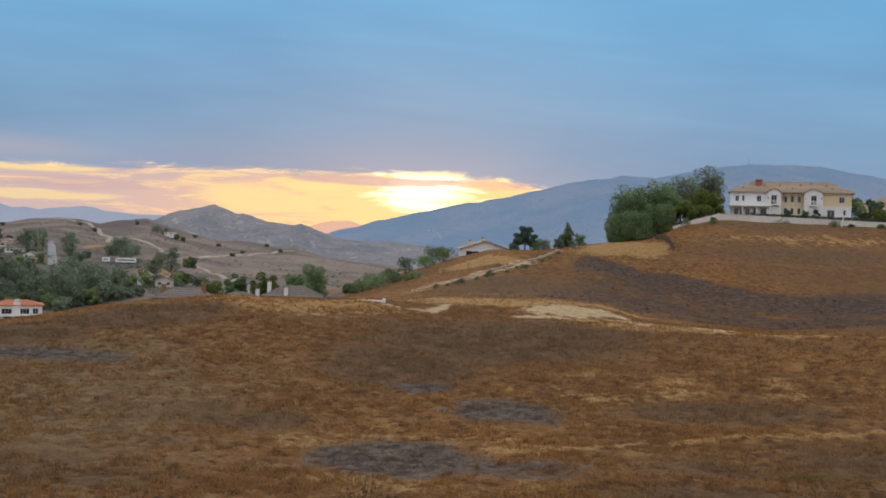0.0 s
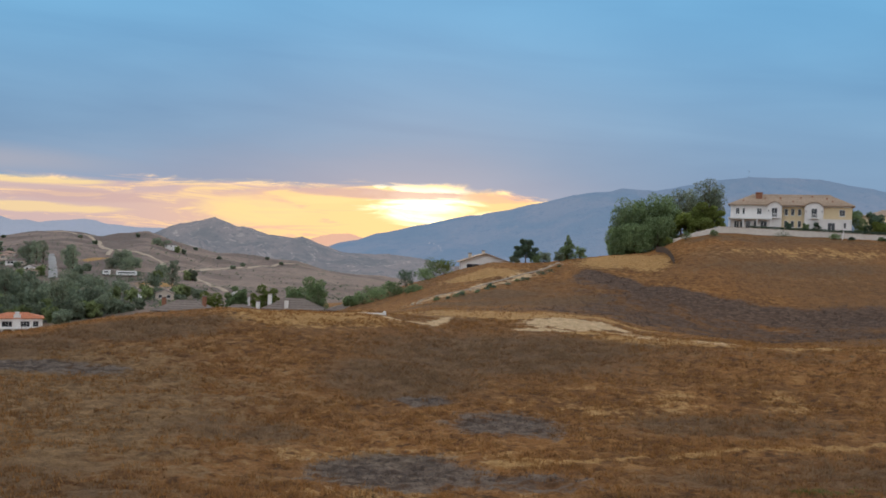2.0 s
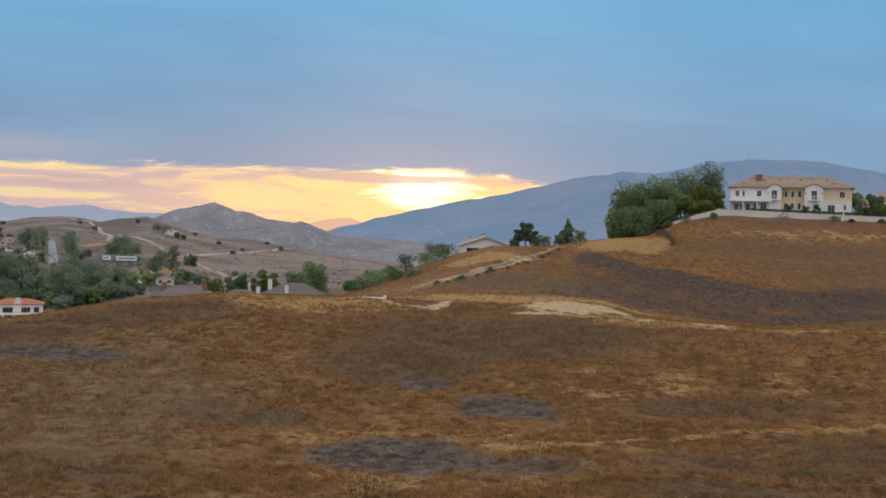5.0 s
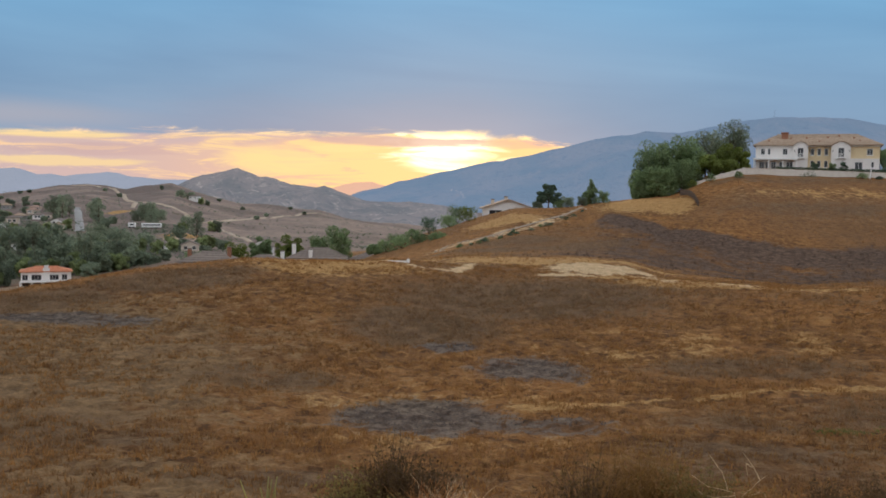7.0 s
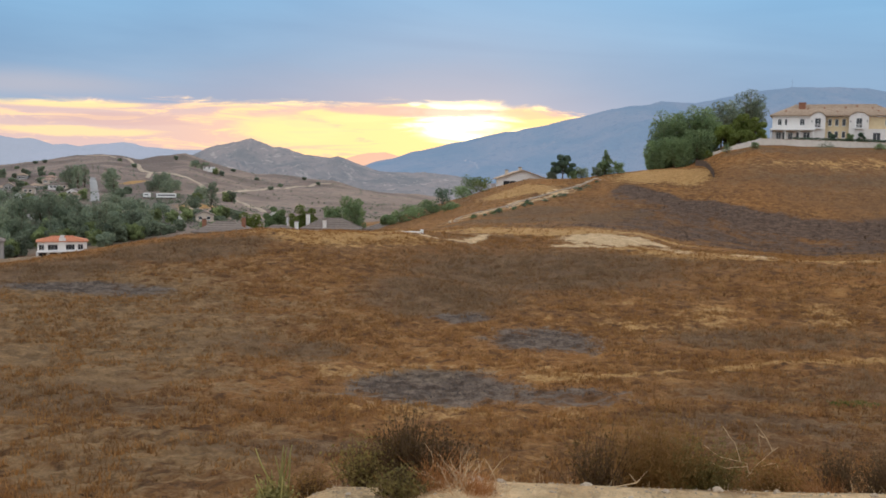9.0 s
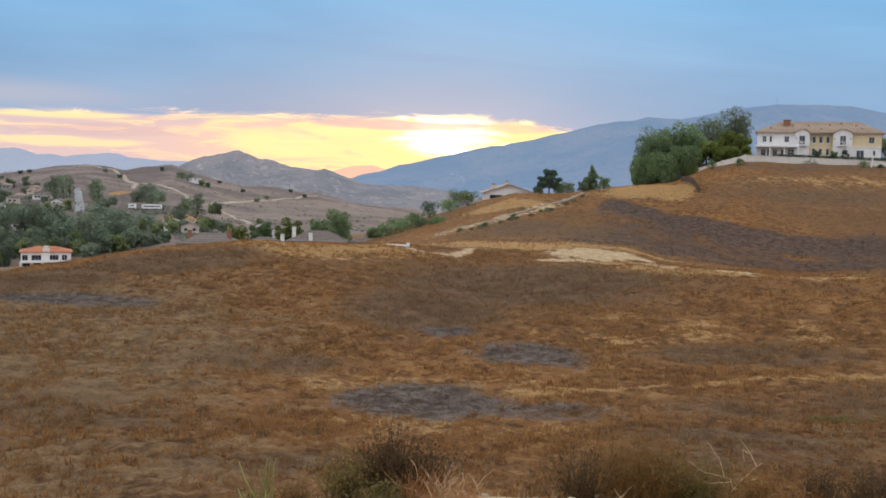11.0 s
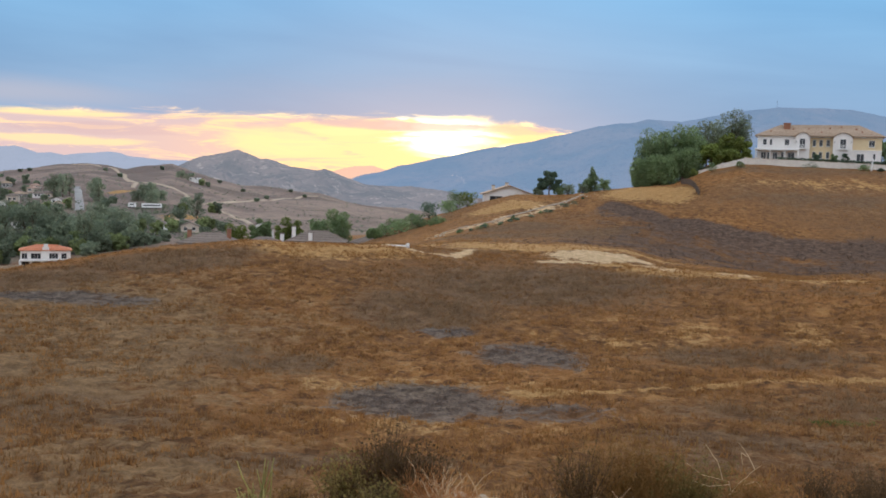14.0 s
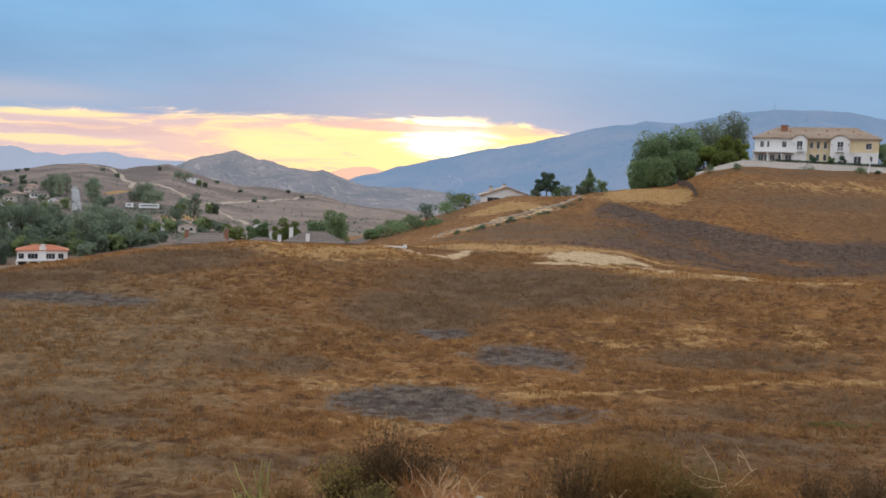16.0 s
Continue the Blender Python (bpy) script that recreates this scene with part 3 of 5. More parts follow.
GAP_CREST = [(-0.165, -0.0085), (-0.135, 0.0001), (-0.117, 0.0060), (-0.097, 0.0108), (-0.079, 0.0108), (-0.052, 0.0039), (-0.031, -0.0013)]
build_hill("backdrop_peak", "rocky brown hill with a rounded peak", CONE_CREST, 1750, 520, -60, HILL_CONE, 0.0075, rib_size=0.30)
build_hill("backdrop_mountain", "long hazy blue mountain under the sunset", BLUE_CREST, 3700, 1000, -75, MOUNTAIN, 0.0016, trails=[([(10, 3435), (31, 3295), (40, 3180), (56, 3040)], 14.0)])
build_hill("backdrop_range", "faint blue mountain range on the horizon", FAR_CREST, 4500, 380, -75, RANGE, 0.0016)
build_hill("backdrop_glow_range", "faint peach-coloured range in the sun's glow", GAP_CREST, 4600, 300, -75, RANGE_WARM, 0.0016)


def track(name, label, pts, width, mat, lift):
    """A strip of road or path lying on the land along points in plan, with wavering edges."""
    line = []
    for i in range(len(pts) - 1):
        p0, p1, p2, p3 = (Vector(pts[k]) for k in (max(i - 1, 0), i, i + 1, min(i + 2, len(pts) - 1)))
        n = max(2, round((p2 - p1).length / 4))
        line += [0.5 * (2 * p1 + (p2 - p0) * f + (2 * p0 - 5 * p1 + 4 * p2 - p3) * f * f + (3 * p1 - p0 - 3 * p2 + p3) * f ** 3) for f in (k / n for k in range(n))]
    line.append(Vector(pts[-1]))
    verts, faces = [], []
    for i, p in enumerate(line):
        d = (line[min(i + 1, len(line) - 1)] - line[max(i - 1, 0)]).normalized()
        for k in (-1, -0.4, 0.4, 1):
            q = p + Vector((-d.y, d.x)) * k * width / 2 * (1 + 0.35 * noise.noise(Vector((p.x, p.y, k)) * 0.12))
            verts.append((q.x, q.y, height(q.x, q.y) + (lift if abs(k) < 0.9 else -0.2)))
    for i in range(len(line) - 1):
        faces += [(i * 4 + k, i * 4 + k + 1, i * 4 + k + 5, i * 4 + k + 4) for k in range(3)]
    return tagged(mesh_part(name, verts, faces, mat, smooth=True), label, "track", kind="structure")


GRAVEL = plain("path_gravel", (0.27, 0.215, 0.165), (0.40, 0.335, 0.265), 0.4, 0.95, 0.1, 0.03)
DIRT = plain("pale_track_dirt", (0.40, 0.31, 0.23), (0.53, 0.43, 0.33), 0.05, 0.95, 0.1, 0.05)
ASPHALT = plain("pale_asphalt", (0.30, 0.29, 0.28), (0.40, 0.385, 0.37), 0.05, 0.9, 0.2, 0.02)
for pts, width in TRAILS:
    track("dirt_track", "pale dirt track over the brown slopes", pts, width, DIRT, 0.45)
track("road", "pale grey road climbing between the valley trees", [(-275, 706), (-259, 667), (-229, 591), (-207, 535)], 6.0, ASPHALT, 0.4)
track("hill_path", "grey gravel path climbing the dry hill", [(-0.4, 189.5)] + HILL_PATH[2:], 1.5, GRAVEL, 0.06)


# ---- trees ----
def blob_points(rng, lobes, count):
    """Leaf places in the outer shells of several lobes, thinned here and there."""
    out = []
    tot = sum(l[3] ** 2 for l in lobes)
    for cx, cy, cz, r, squash in lobes:
        for _ in range(int(count * r * r / tot)):
            v = Vector((rng.gauss(0, 1), rng.gauss(0, 1), rng.gauss(0, 1))).normalized()
            k = r * (0.55 + 0.5 * rng.random() ** 0.6)
            p = Vector((cx, cy, cz)) + Vector((v.x * k, v.y * k, v.z * k * squash))
            if noise.noise(p * (1.6 / max(r, 0.4)) + Vector((r, 0, 0))) > -0.28:
                out.append((p, v))
    return out


def leaves(rng, spots, size, mat, name, parent, label=""):
    verts, faces = [], []
    for p, v in spots:
        nrm = (v + Vector((rng.gauss(0, .6), rng.gauss(0, .6), rng.gauss(0, .6)))).normalized()
        a = nrm.orthogonal().normalized()
        a = (Matrix.Rotation(rng.random() * 6.3, 3, nrm) @ a)
        b = nrm.cross(a)
        s = size * (0.6 + rng.random() * 0.8)
        o = len(verts)
        verts += [p + a * s, p + b * s * 0.55 + nrm * s * 0.2, p - a * s, p - b * s * 0.55 + nrm * s * 0.15]
        faces.append((o, o + 1, o + 2, o + 3))
    return mesh_part(name, verts, faces, mat, parent, label)


def tree(name, seed, m, label, category, h, lobes, leaf, size, count, trunk=0.16, bare=0.3, group=""):
    """Tapered trunk, limbs into each lobe, crown of leaf blades."""
    rng = random.Random(seed)
    t = thing(name, m, label, category, group)
    bm = bmesh.new()
    top = max(l[2] for l in lobes)
    lean = rng.uniform(-0.03, 0.03) * h
    tube(bm, [(0, 0, -0.4), (lean * 0.3, 0, h * bare * 0.6), (lean, lean * 0.5, h * bare), (lean * 0.6, 0, top)], [trunk * 1.25, trunk, trunk * 0.8, trunk * 0.2], 7)
    for cx, cy, cz, r, s in lobes:
        z0 = min(h * bare, cz * 0.8)
        tube(bm, [(lean * 0.5, 0, z0 * 0.9), (cx * 0.5, cy * 0.5, (z0 + cz) * 0.5), (cx, cy, cz + r * s * 0.4)], [trunk * 0.5, trunk * 0.35, trunk * 0.1], 5)
    part("trunk", bm, BARK, t, smooth=True)
    leaves(rng, blob_points(rng, lobes, count), size, leaf, "crown", t)
    return t


def round_lobes(rng, h, w, n=7, low=0.25, squash=0.9):
    out = [(0, 0, h * 0.62, w * 0.30, squash)]
    for i in range(n):
        a = i * 2.4 + rng.random()
        k = w * 0.5 * (0.45 + 0.3 * rng.random())
        z = h * (low + (0.9 - low) * (i + 0.5) / n)
        r = w * (0.17 + 0.13 * rng.random())
        out.append((math.cos(a) * k, math.sin(a) * k, min(z, h - r * squash), r, squash))
    return out


def cone_lobes(rng, h, w, n=8):
    out = []
    for i in range(n):
        f = i / (n - 1)
        a = rng.random() * 6.3
        r = w * 0.5 * (1 - 0.8 * f) * (0.55 + 0.2 * rng.random())
        k = w * 0.22 * (1 - f)
        out.append((math.cos(a) * k, math.sin(a) * k, h * (0.15 + 0.80 * f), max(r, w * 0.07), 1.1))
    return out


def on(x, y, sink=0.0, turn=0.0):
    return pose(x, y, height(x, y) - sink, 0, 0, turn)

# ---- retaining wall and mansion on the hill ----
def run_wall(name, label, pts, thick, mat, cap=None, step=4.0, group=""):
    """A wall along points in plan with a top height at each; panels between piers, coping on top."""
    x0, y0, _ = pts[0]
    base = thing(name, pose(x0, y0, 0), label, "wall", group)
    for (xa, ya, za), (xb, yb, zb) in zip(pts, pts[1:]):
        n = max(1, round(math.hypot(xb - xa, yb - ya) / step))
        for i in range(n):
            f, g = i / n, (i + 1) / n
            p, q = Vector((xa + (xb - xa) * f - x0, ya + (yb - ya) * f - y0, 0)), Vector((xa + (xb - xa) * g - x0, ya + (yb - ya) * g - y0, 0))
            side = Vector((-(q - p).y, (q - p).x, 0)).normalized() * thick / 2
            t0, t1 = za + (zb - za) * f, za + (zb - za) * g
            b0, b1 = height(x0 + p.x, y0 + p.y) - 0.6, height(x0 + q.x, y0 + q.y) - 0.6
            bm = bmesh.new()
            vs = [bm.verts.new((v.x, v.y, z)) for v, z in ((p - side, b0), (q - side, b1), (q + side, b1), (p + side, b0), (p - side, t0), (q - side, t1), (q + side, t1), (p + side, t0))]
            for k in ((0, 3, 2, 1), (4, 5, 6, 7), (0, 1, 5, 4), (2, 3, 7, 6), (0, 4, 7, 3), (1, 2, 6, 5)):
                bm.faces.new([vs[j] for j in k])
            part("panel", bm, mat, base)
            w = thick * 0.75
            part("pier", box(bmesh.new(), p.x - w, p.x + w, p.y - w, p.y + w, b0, t0 + 0.12), mat, base)
            if cap:
                bm = bmesh.new()
                vs = [bm.verts.new((v.x, v.y, z)) for z0 in (0.0, 0.1) for v, z in ((p - side * 1.4, t0 + z0), (q - side * 1.4, t1 + z0), (q + side * 1.4, t1 + z0), (p + side * 1.4, t0 + z0))]
                for k in ((0, 3, 2, 1), (4, 5, 6, 7), (0, 1, 5, 4), (2, 3, 7, 6), (0, 4, 7, 3), (1, 2, 6, 5)):
                    bm.faces.new([vs[j] for j in k])
                part("coping", bm, cap, base)
    return base


run_wall("retaining_wall", "long pale block retaining wall along the hilltop garden", [(75.4, 243, 9.45), (95, 243, 9.1), (112, 243, 8.75), (132, 244, 8.5)], 0.35, BLOCK, STONE, 4.0)
run_wall("boundary_wall", "pale plastered boundary wall stepping down the slope", [(64.4, 245, 5.9), (70.0, 244.2, 7.9), (75.2, 243, 9.35)], 0.25, BLOCK, None, 2.6)


def window(parent, x, y, z0, w, h, panes=2, name="window", sill=True):
    """Frame, dark panes and sill on a wall that faces -y."""
    t = 0.09
    win = part(name, boxes((x - w / 2 - t, x - w / 2, y - 0.10, y + 0.02, z0 - t, z0 + h + t), (x + w / 2, x + w / 2 + t, y - 0.10, y + 0.02, z0 - t, z0 + h + t),
                           (x - w / 2, x + w / 2, y - 0.10, y + 0.02, z0 + h, z0 + h + t), (x - w / 2, x + w / 2, y - 0.10, y + 0.02, z0 - t, z0)), TRIM, parent)
    for i in range(panes):
        a, b = x - w / 2 + w * i / panes, x - w / 2 + w * (i + 1) / panes
        part("pane", boxes((a + 0.03, b - 0.03, y - 0.05, y - 0.02, z0 + 0.02, z0 + h - 0.02)), GLASS, win)
        if i:
            part("mullion", boxes((a - 0.03, a + 0.03, y - 0.08, y - 0.015, z0, z0 + h)), TRIM, win)
    if sill:
        part("sill", boxes((x - w / 2 - 0.18, x + w / 2 + 0.18, y - 0.2, y, z0 - t - 0.1, z0 - t)), TRIM, win)
    return win


def hip_roof(bm, x0, x1, y0, y1, z, rise, thick=0.18, inset=None):
    inset = (y1 - y0) / 2 if inset is None else inset
    ym = (y0 + y1) / 2
    lo = [bm.verts.new(p) for p in ((x0, y0, z), (x1, y0, z), (x1, y1, z), (x0, y1, z))]
    up = [bm.verts.new((x, y, z + thick)) for x, y in ((x0, y0), (x1, y0), (x1, y1), (x0, y1))]
    a, b = bm.verts.new((x0 + inset, ym, z + rise)), bm.verts.new((x1 - inset, ym, z + rise))
    bm.faces.new(lo[::-1])
    for i in range(4):
        bm.faces.new((lo[i], lo[(i + 1) % 4], up[(i + 1) % 4], up[i]))
    for q in ((up[0], up[1], b, a), (up[1], up[2], b), (up[2], up[3], a, b), (up[3], up[0], a)):
        bm.faces.new(q)
    return bm


def roof_courses(parent, x0, x1, y0, y1, z, rise, inset, mat, n=9, thick=0.18):
    """Tile courses lying on the slope that faces the lookout, and ridge caps."""
    ym = (y0 + y1) / 2
    for i in range(n):
        f, g = i / n, (i + 1) / n
        yy, y2 = y0 + (ym - y0) * f, y0 + (ym - y0) * g
        za, zb = z + thick + (rise - thick) * f, z + thick + (rise - thick) * g
        xa, xb = x0 + inset * f, x1 - inset * f
        bm = bmesh.new()
        vs = [bm.verts.new(p) for p in ((xa, yy - 0.05, za + 0.02), (xb, yy - 0.05, za + 0.02), (xb, yy - 0.05, za + 0.10), (xa, yy - 0.05, za + 0.10), (xa + inset / n, y2, zb + 0.03), (xb - inset / n, y2, zb + 0.03))]
        bm.faces.new((vs[0], vs[1], vs[2], vs[3]))
        bm.faces.new((vs[3], vs[2], vs[5], vs[4]))
        part("tile_course", bm, mat, parent)
    part("ridge_cap", boxes((x0 + inset - 0.2, x1 - inset + 0.2, ym - 0.16, ym + 0.16, z + rise - 0.06, z + rise + 0.12), bevel=0.05), mat, parent)


def gable_bay(parent, x0, x1, y0, y1, top, arch):
    """A projecting bay with a curved gable and its own tiled roof."""
    bm = bmesh.new()
    n = 10
    prof = [(x0, -1.6), (x1, -1.6), (x1, top)] + [(x1 + (x0 - x1) * i / n, top + arch * math.sin(math.pi * i / n) ** 0.8) for i in range(1, n)] + [(x0, top)]
    f = [bm.verts.new((x, y0, z)) for x, z in prof]
    b = [bm.verts.new((x, y1, z)) for x, z in prof]
    bm.faces.new(f)
    bm.faces.new(b[::-1])
    for i in range(len(prof)):
        j = (i + 1) % len(prof)
        bm.faces.new((f[j], f[i], b[i], b[j]))
    bay = part("bay", bm, PLASTER, parent, "white plaster bay with a curved gable")
    bm = bmesh.new()
    xs = [x1 + 0.35 + (x0 - x1 - 0.7) * i / n for i in range(n + 1)]
    rows = []
    for lift in (0.0, 0.22):
        zs = [top - 0.1 + lift + arch * 1.12 * math.sin(math.pi * i / n) ** 0.8 for i in range(n + 1)]
        rows += [[bm.verts.new((x, y, z)) for x, z in zip(xs, zs)] for y in (y0 - 0.35, y1 + 3.0)]
    for i in range(n):
        bm.faces.new((rows[0][i], rows[0][i + 1], rows[1][i + 1], rows[1][i]))
        bm.faces.new((rows[2][i + 1], rows[2][i], rows[3][i], rows[3][i + 1]))
        bm.faces.new((rows[0][i + 1], rows[0][i], rows[2][i], rows[2][i + 1]))
    part("bay_roof", bm, TILE, bay)
    return bay


def balcony(parent, x, y, z, w):
    b = part("balcony", boxes((x - w / 2, x + w / 2, y - 0.9, y, z - 0.22, z), bevel=0.04), TRIM, parent)
    part("rail", boxes((x - w / 2, x + w / 2, y - 0.9, y - 0.84, z + 0.92, z + 1.0), (x - w / 2, x - w / 2 + 0.06, y - 0.84, y, z + 0.92, z + 1.0), (x + w / 2 - 0.06, x + w / 2, y - 0.84, y, z + 0.92, z + 1.0)), TRIM, b)
    n = int(w / 0.28)
    for i in range(n + 1):
        px = x - w / 2 + 0.03 + (w - 0.06) * i / n
        part("baluster", boxes((px - 0.035, px + 0.035, y - 0.89, y - 0.83, z, z + 0.92)), TRIM, b)
    for s in (-1, 1):
        bx = x + s * (w / 2 - 0.3)
        part("bracket", boxes((bx - 0.08, bx + 0.08, y - 0.6, y, z - 0.6, z - 0.22)), TRIM, b)


def mansion():
    t = thing("mansion", pose(84.3, 261.6, 9.4, 0, 0, -21) @ Matrix.Diagonal((0.934, 1, 1.04, 1)), "large two-storey white and cream stucco mansion with tan tiled roof", "house")
    part("main_wall", boxes((0, 14.3, 0, 12, -1.6, 6.5)), PLASTER, t, "white plaster wing")
    part("cream_wall", boxes((14.3, 20.5, 1.0, 12, -1.6, 6.5)), CREAM, t, "cream plaster middle")
    part("lower_wall", boxes((20.5, 33.2, 0.2, 12, -1.6, 3.1)), PLASTER, t)
    part("upper_wall", boxes((20.5, 33.2, 0.2, 12, 3.1, 6.5)), CREAM, t, "cream plaster upper storey")
    part("band", boxes((25.6, 33.3, 0.05, 0.2, 2.95, 3.2)), TRIM, t)
    part("eave_band", boxes((-0.1, 10.4, -0.12, 0, 6.15, 6.5)), TRIM, t)
    part("eave_band", boxes((25.8, 33.3, 0.05, 0.2, 6.2, 6.5)), TRIM, t)
    part("eave_band", boxes((14.3, 20.5, 0.86, 1.0, 6.2, 6.5)), TRIM, t)
    roof = part("roof", hip_roof(bmesh.new(), -0.8, 34.0, -0.8, 12.8, 6.5, 3.2, inset=6.6), TILE, t, "tan tiled hip roof")
    roof_courses(roof, -0.8, 34.0, -0.8, 12.8, 6.5, 3.2, 6.6, TILE, 10)
    for x, f in ((3.5, .35), (9.5, .55), (13.8, .62), (17.3, .3), (19.5, .66), (22.5, .8), (26.5, .6), (28.0, .35)):
        part("roof_vent", boxes((x - 0.22, x + 0.22, -0.8 + 6.8 * f - 0.3, -0.8 + 6.8 * f + 0.3, 6.5 + 3.2 * f - 0.1, 6.5 + 3.2 * f + 0.42), bevel=0.05), BRICK, roof)
    ch = part("chimney", boxes((6.9, 8.7, 3.0, 4.2, 7.5, 9.9)), BRICK, t, "brown brick chimney")
    part("chimney_cap", boxes((6.7, 8.9, 2.8, 4.4, 9.9, 10.15), bevel=0.05), BRICK, ch)
    b1, b2 = gable_bay(t, 10.3, 14.3, -0.9, 1.2, 6.3, 1.1), gable_bay(t, 20.5, 25.6, -0.9, 1.2, 6.2, 1.2)
    for bay, x in ((b1, 12.3), (b2, 23.1)):
        window(bay, x, -0.9, 3.55, 1.5, 2.3, 2, "french_door", False)
        balcony(bay, x, -0.9, 3.4, 2.7)
    for x, w, n in ((2.0, 1.0, 2), (3.7, 0.6, 1), (8.1, 1.2, 2)):
        window(t, x, 0, 4.2, w, 1.5, n)
    part("round_vent", tube(bmesh.new(), [(5.4, -0.06, 5.2), (5.4, 0.02, 5.2)], [0.22, 0.22], 12), TRIM, t)
    for x in (15.5, 17.3, 19.2):
        window(t, x, 1.0, 4.1, 0.85, 1.6, 1)
        window(t, x, 1.0, 1.0, 0.85, 1.6, 1)
    window(t, 30.6, 0.2, 4.1, 1.4, 1.5, 2)
    window(t, 27.8, 0.2, 0.25, 1.9, 2.0, 2, "sliding_door", False)
    window(t, 31.4, 0.2, 0.9, 0.6, 1.4, 1)
    lo = part("loggia", boxes((-0.5, 11.6, -2.4, 0, 2.75, 3.25), bevel=0.06), TRIM, t, "white loggia along the ground floor")
    for x in (-0.2, 3.7, 7.6, 11.3):
        part("column", tube(bmesh.new(), [(x, -2.2, -1.8), (x, -2.2, 2.75)], [0.2, 0.17], 10), TRIM, lo)
    for x, w, n in ((1.8, 1.3, 2), (3.3, 0.9, 1), (5.0, 1.2, 2), (7.2, 1.1, 1), (9.4, 1.7, 2)):
        window(t, x, 0, 0.2, w, 2.1, n, "glazed_door", False)
    for x, y, z in ((14.75, 0.9, 4.9), (10.7, -1.0, 4.9), (20.9, -1.0, 4.9), (25.2, -1.0, 4.9)):
        part("wall_lantern", boxes((x - 0.1, x + 0.1, y - 0.15, y, z, z + 0.4), bevel=0.03), IRON, t)


mansion()


def house(name, m, label, w, d, h, rise, wall, roof_mat, wins=(), chimneys=(), gable=False, group="", over=0.5, courses=5):
    """A plain house facing -y: walls with gable ends or a hip roof, windows, chimneys; x runs from 0 to w."""
    t = thing(name, m, label, "house", group)
    bm = bmesh.new()
    if gable:
        prof = [(0, -2.5), (w, -2.5), (w, h), (w / 2, h + rise), (0, h)]
        f, b = [bm.verts.new((x, 0, z)) for x, z in prof], [bm.verts.new((x, d, z)) for x, z in prof]
        bm.faces.new(f)
        bm.faces.new(b[::-1])
        for i in range(5):
            bm.faces.new((f[(i + 1) % 5], f[i], b[i], b[(i + 1) % 5]))
        part("wall", bm, wall, t)
        s = rise / (w / 2)
        for a, c, sg in ((-over, w / 2, 1), (w + over, w / 2, -1)):
            bm = bmesh.new()
            za, zc = h - over * s, h + rise
            vs = [bm.verts.new(p) for y in (-over, d + over) for p in ((a, y, za), (c, y, zc), (c, y, zc + 0.22), (a, y, za + 0.22))]
            for q in ((0, 1, 2, 3), (7, 6, 5, 4), (0, 4, 5, 1), (3, 2, 6, 7), (0, 3, 7, 4), (1, 5, 6, 2)):
                bm.faces.new([vs[k] for k in q])
            part("roof", bm, roof_mat, t)
    else:
        part("wall", boxes((0, w, 0, d, -2.5, h)), wall, t)
        r = part("roof", hip_roof(bmesh.new(), -over, w + over, -over, d + over, h, rise, inset=d * 0.5), roof_mat, t)
        roof_courses(r, -over, w + over, -over, d + over, h, rise, d * 0.5, roof_mat, courses)
    for x, z, ww, hh, n in wins:
        window(t, x, 0, z, ww, hh, n)
    for x, y, z, mat in chimneys:
        c = part("chimney", boxes((x - 0.45, x + 0.45, y - 0.4, y + 0.4, h - 0.5, z)), mat, t)
        part("chimney_cap", boxes((x - 0.55, x + 0.55, y - 0.5, y + 0.5, z, z + 0.25), bevel=0.05), SHINGLE, c)
    return t


# the house just over the ridge, of which the gable shows
ridge_house = house("ridge_house", pose(10.2, 262, -5.7), "low white house with a broad gable behind the ridge", 13.6, 12, 3.7, 2.3, PLASTER, TILE, [(3.2, 1.2, 3.4, 1.9, 2), (9.4, 1.2, 2.8, 1.8, 2)], [(2.6, 5, 5.9, BEIGE), (6.4, 6, 6.7, BEIGE)], True, over=0.9)

# houses beyond the crest: roofs and chimneys
house("tract_house", pose(-65.5, 232, -21.4), "brown shingled house with two dark brick chimneys", 13.5, 10, 5.2, 2.6, GREYWALL, SHINGLE, [(3, 1, 1.6, 1.4, 2), (9, 1, 1.6, 1.4, 2)], [(1.6, 4, 8.3, BRICK), (11.5, 4, 8.9, BRICK)], group="houses beyond the crest")
house("tract_house", pose(-51.5, 236, -20.9), "white house with brown shingled roof beyond the crest", 11, 9, 4.4, 2.0, PLASTER, SHINGLE, [(5, 1, 1.6, 1.4, 2)], [(10.2, 3, 7.4, PLASTER)], group="houses beyond the crest")
house("gabled_house", pose(-53.6, 262, -19.8), "small white gabled house among the roofs", 5.0, 6, 6.2, 2.2, PLASTER, SHINGLE, [(2.5, 5.6, 0.9, 1.0, 1)], [], True, "houses beyond the crest", 0.3)
house("tract_house", pose(-39.2, 234, -20.0), "brown shingled house with white plastered chimneys", 14, 10, 5.0, 2.6, PLASTER, SHINGLE, [(4, 1, 1.6, 1.4, 2), (10, 1, 1.6, 1.4, 2)], [(1.3, 2, 8.6, PLASTER), (5.7, 0.2, 7.4, PLASTER)], group="houses beyond the crest")
house("tract_house", pose(-24.0, 238, -19.4), "low shingled house with a pale eave line", 9, 8, 4.2, 1.6, PLASTER, SHINGLE, [(3, 1, 1.4, 1.2, 2)], [(8.3, 2, 7.6, PLASTER)], group="houses beyond the crest")


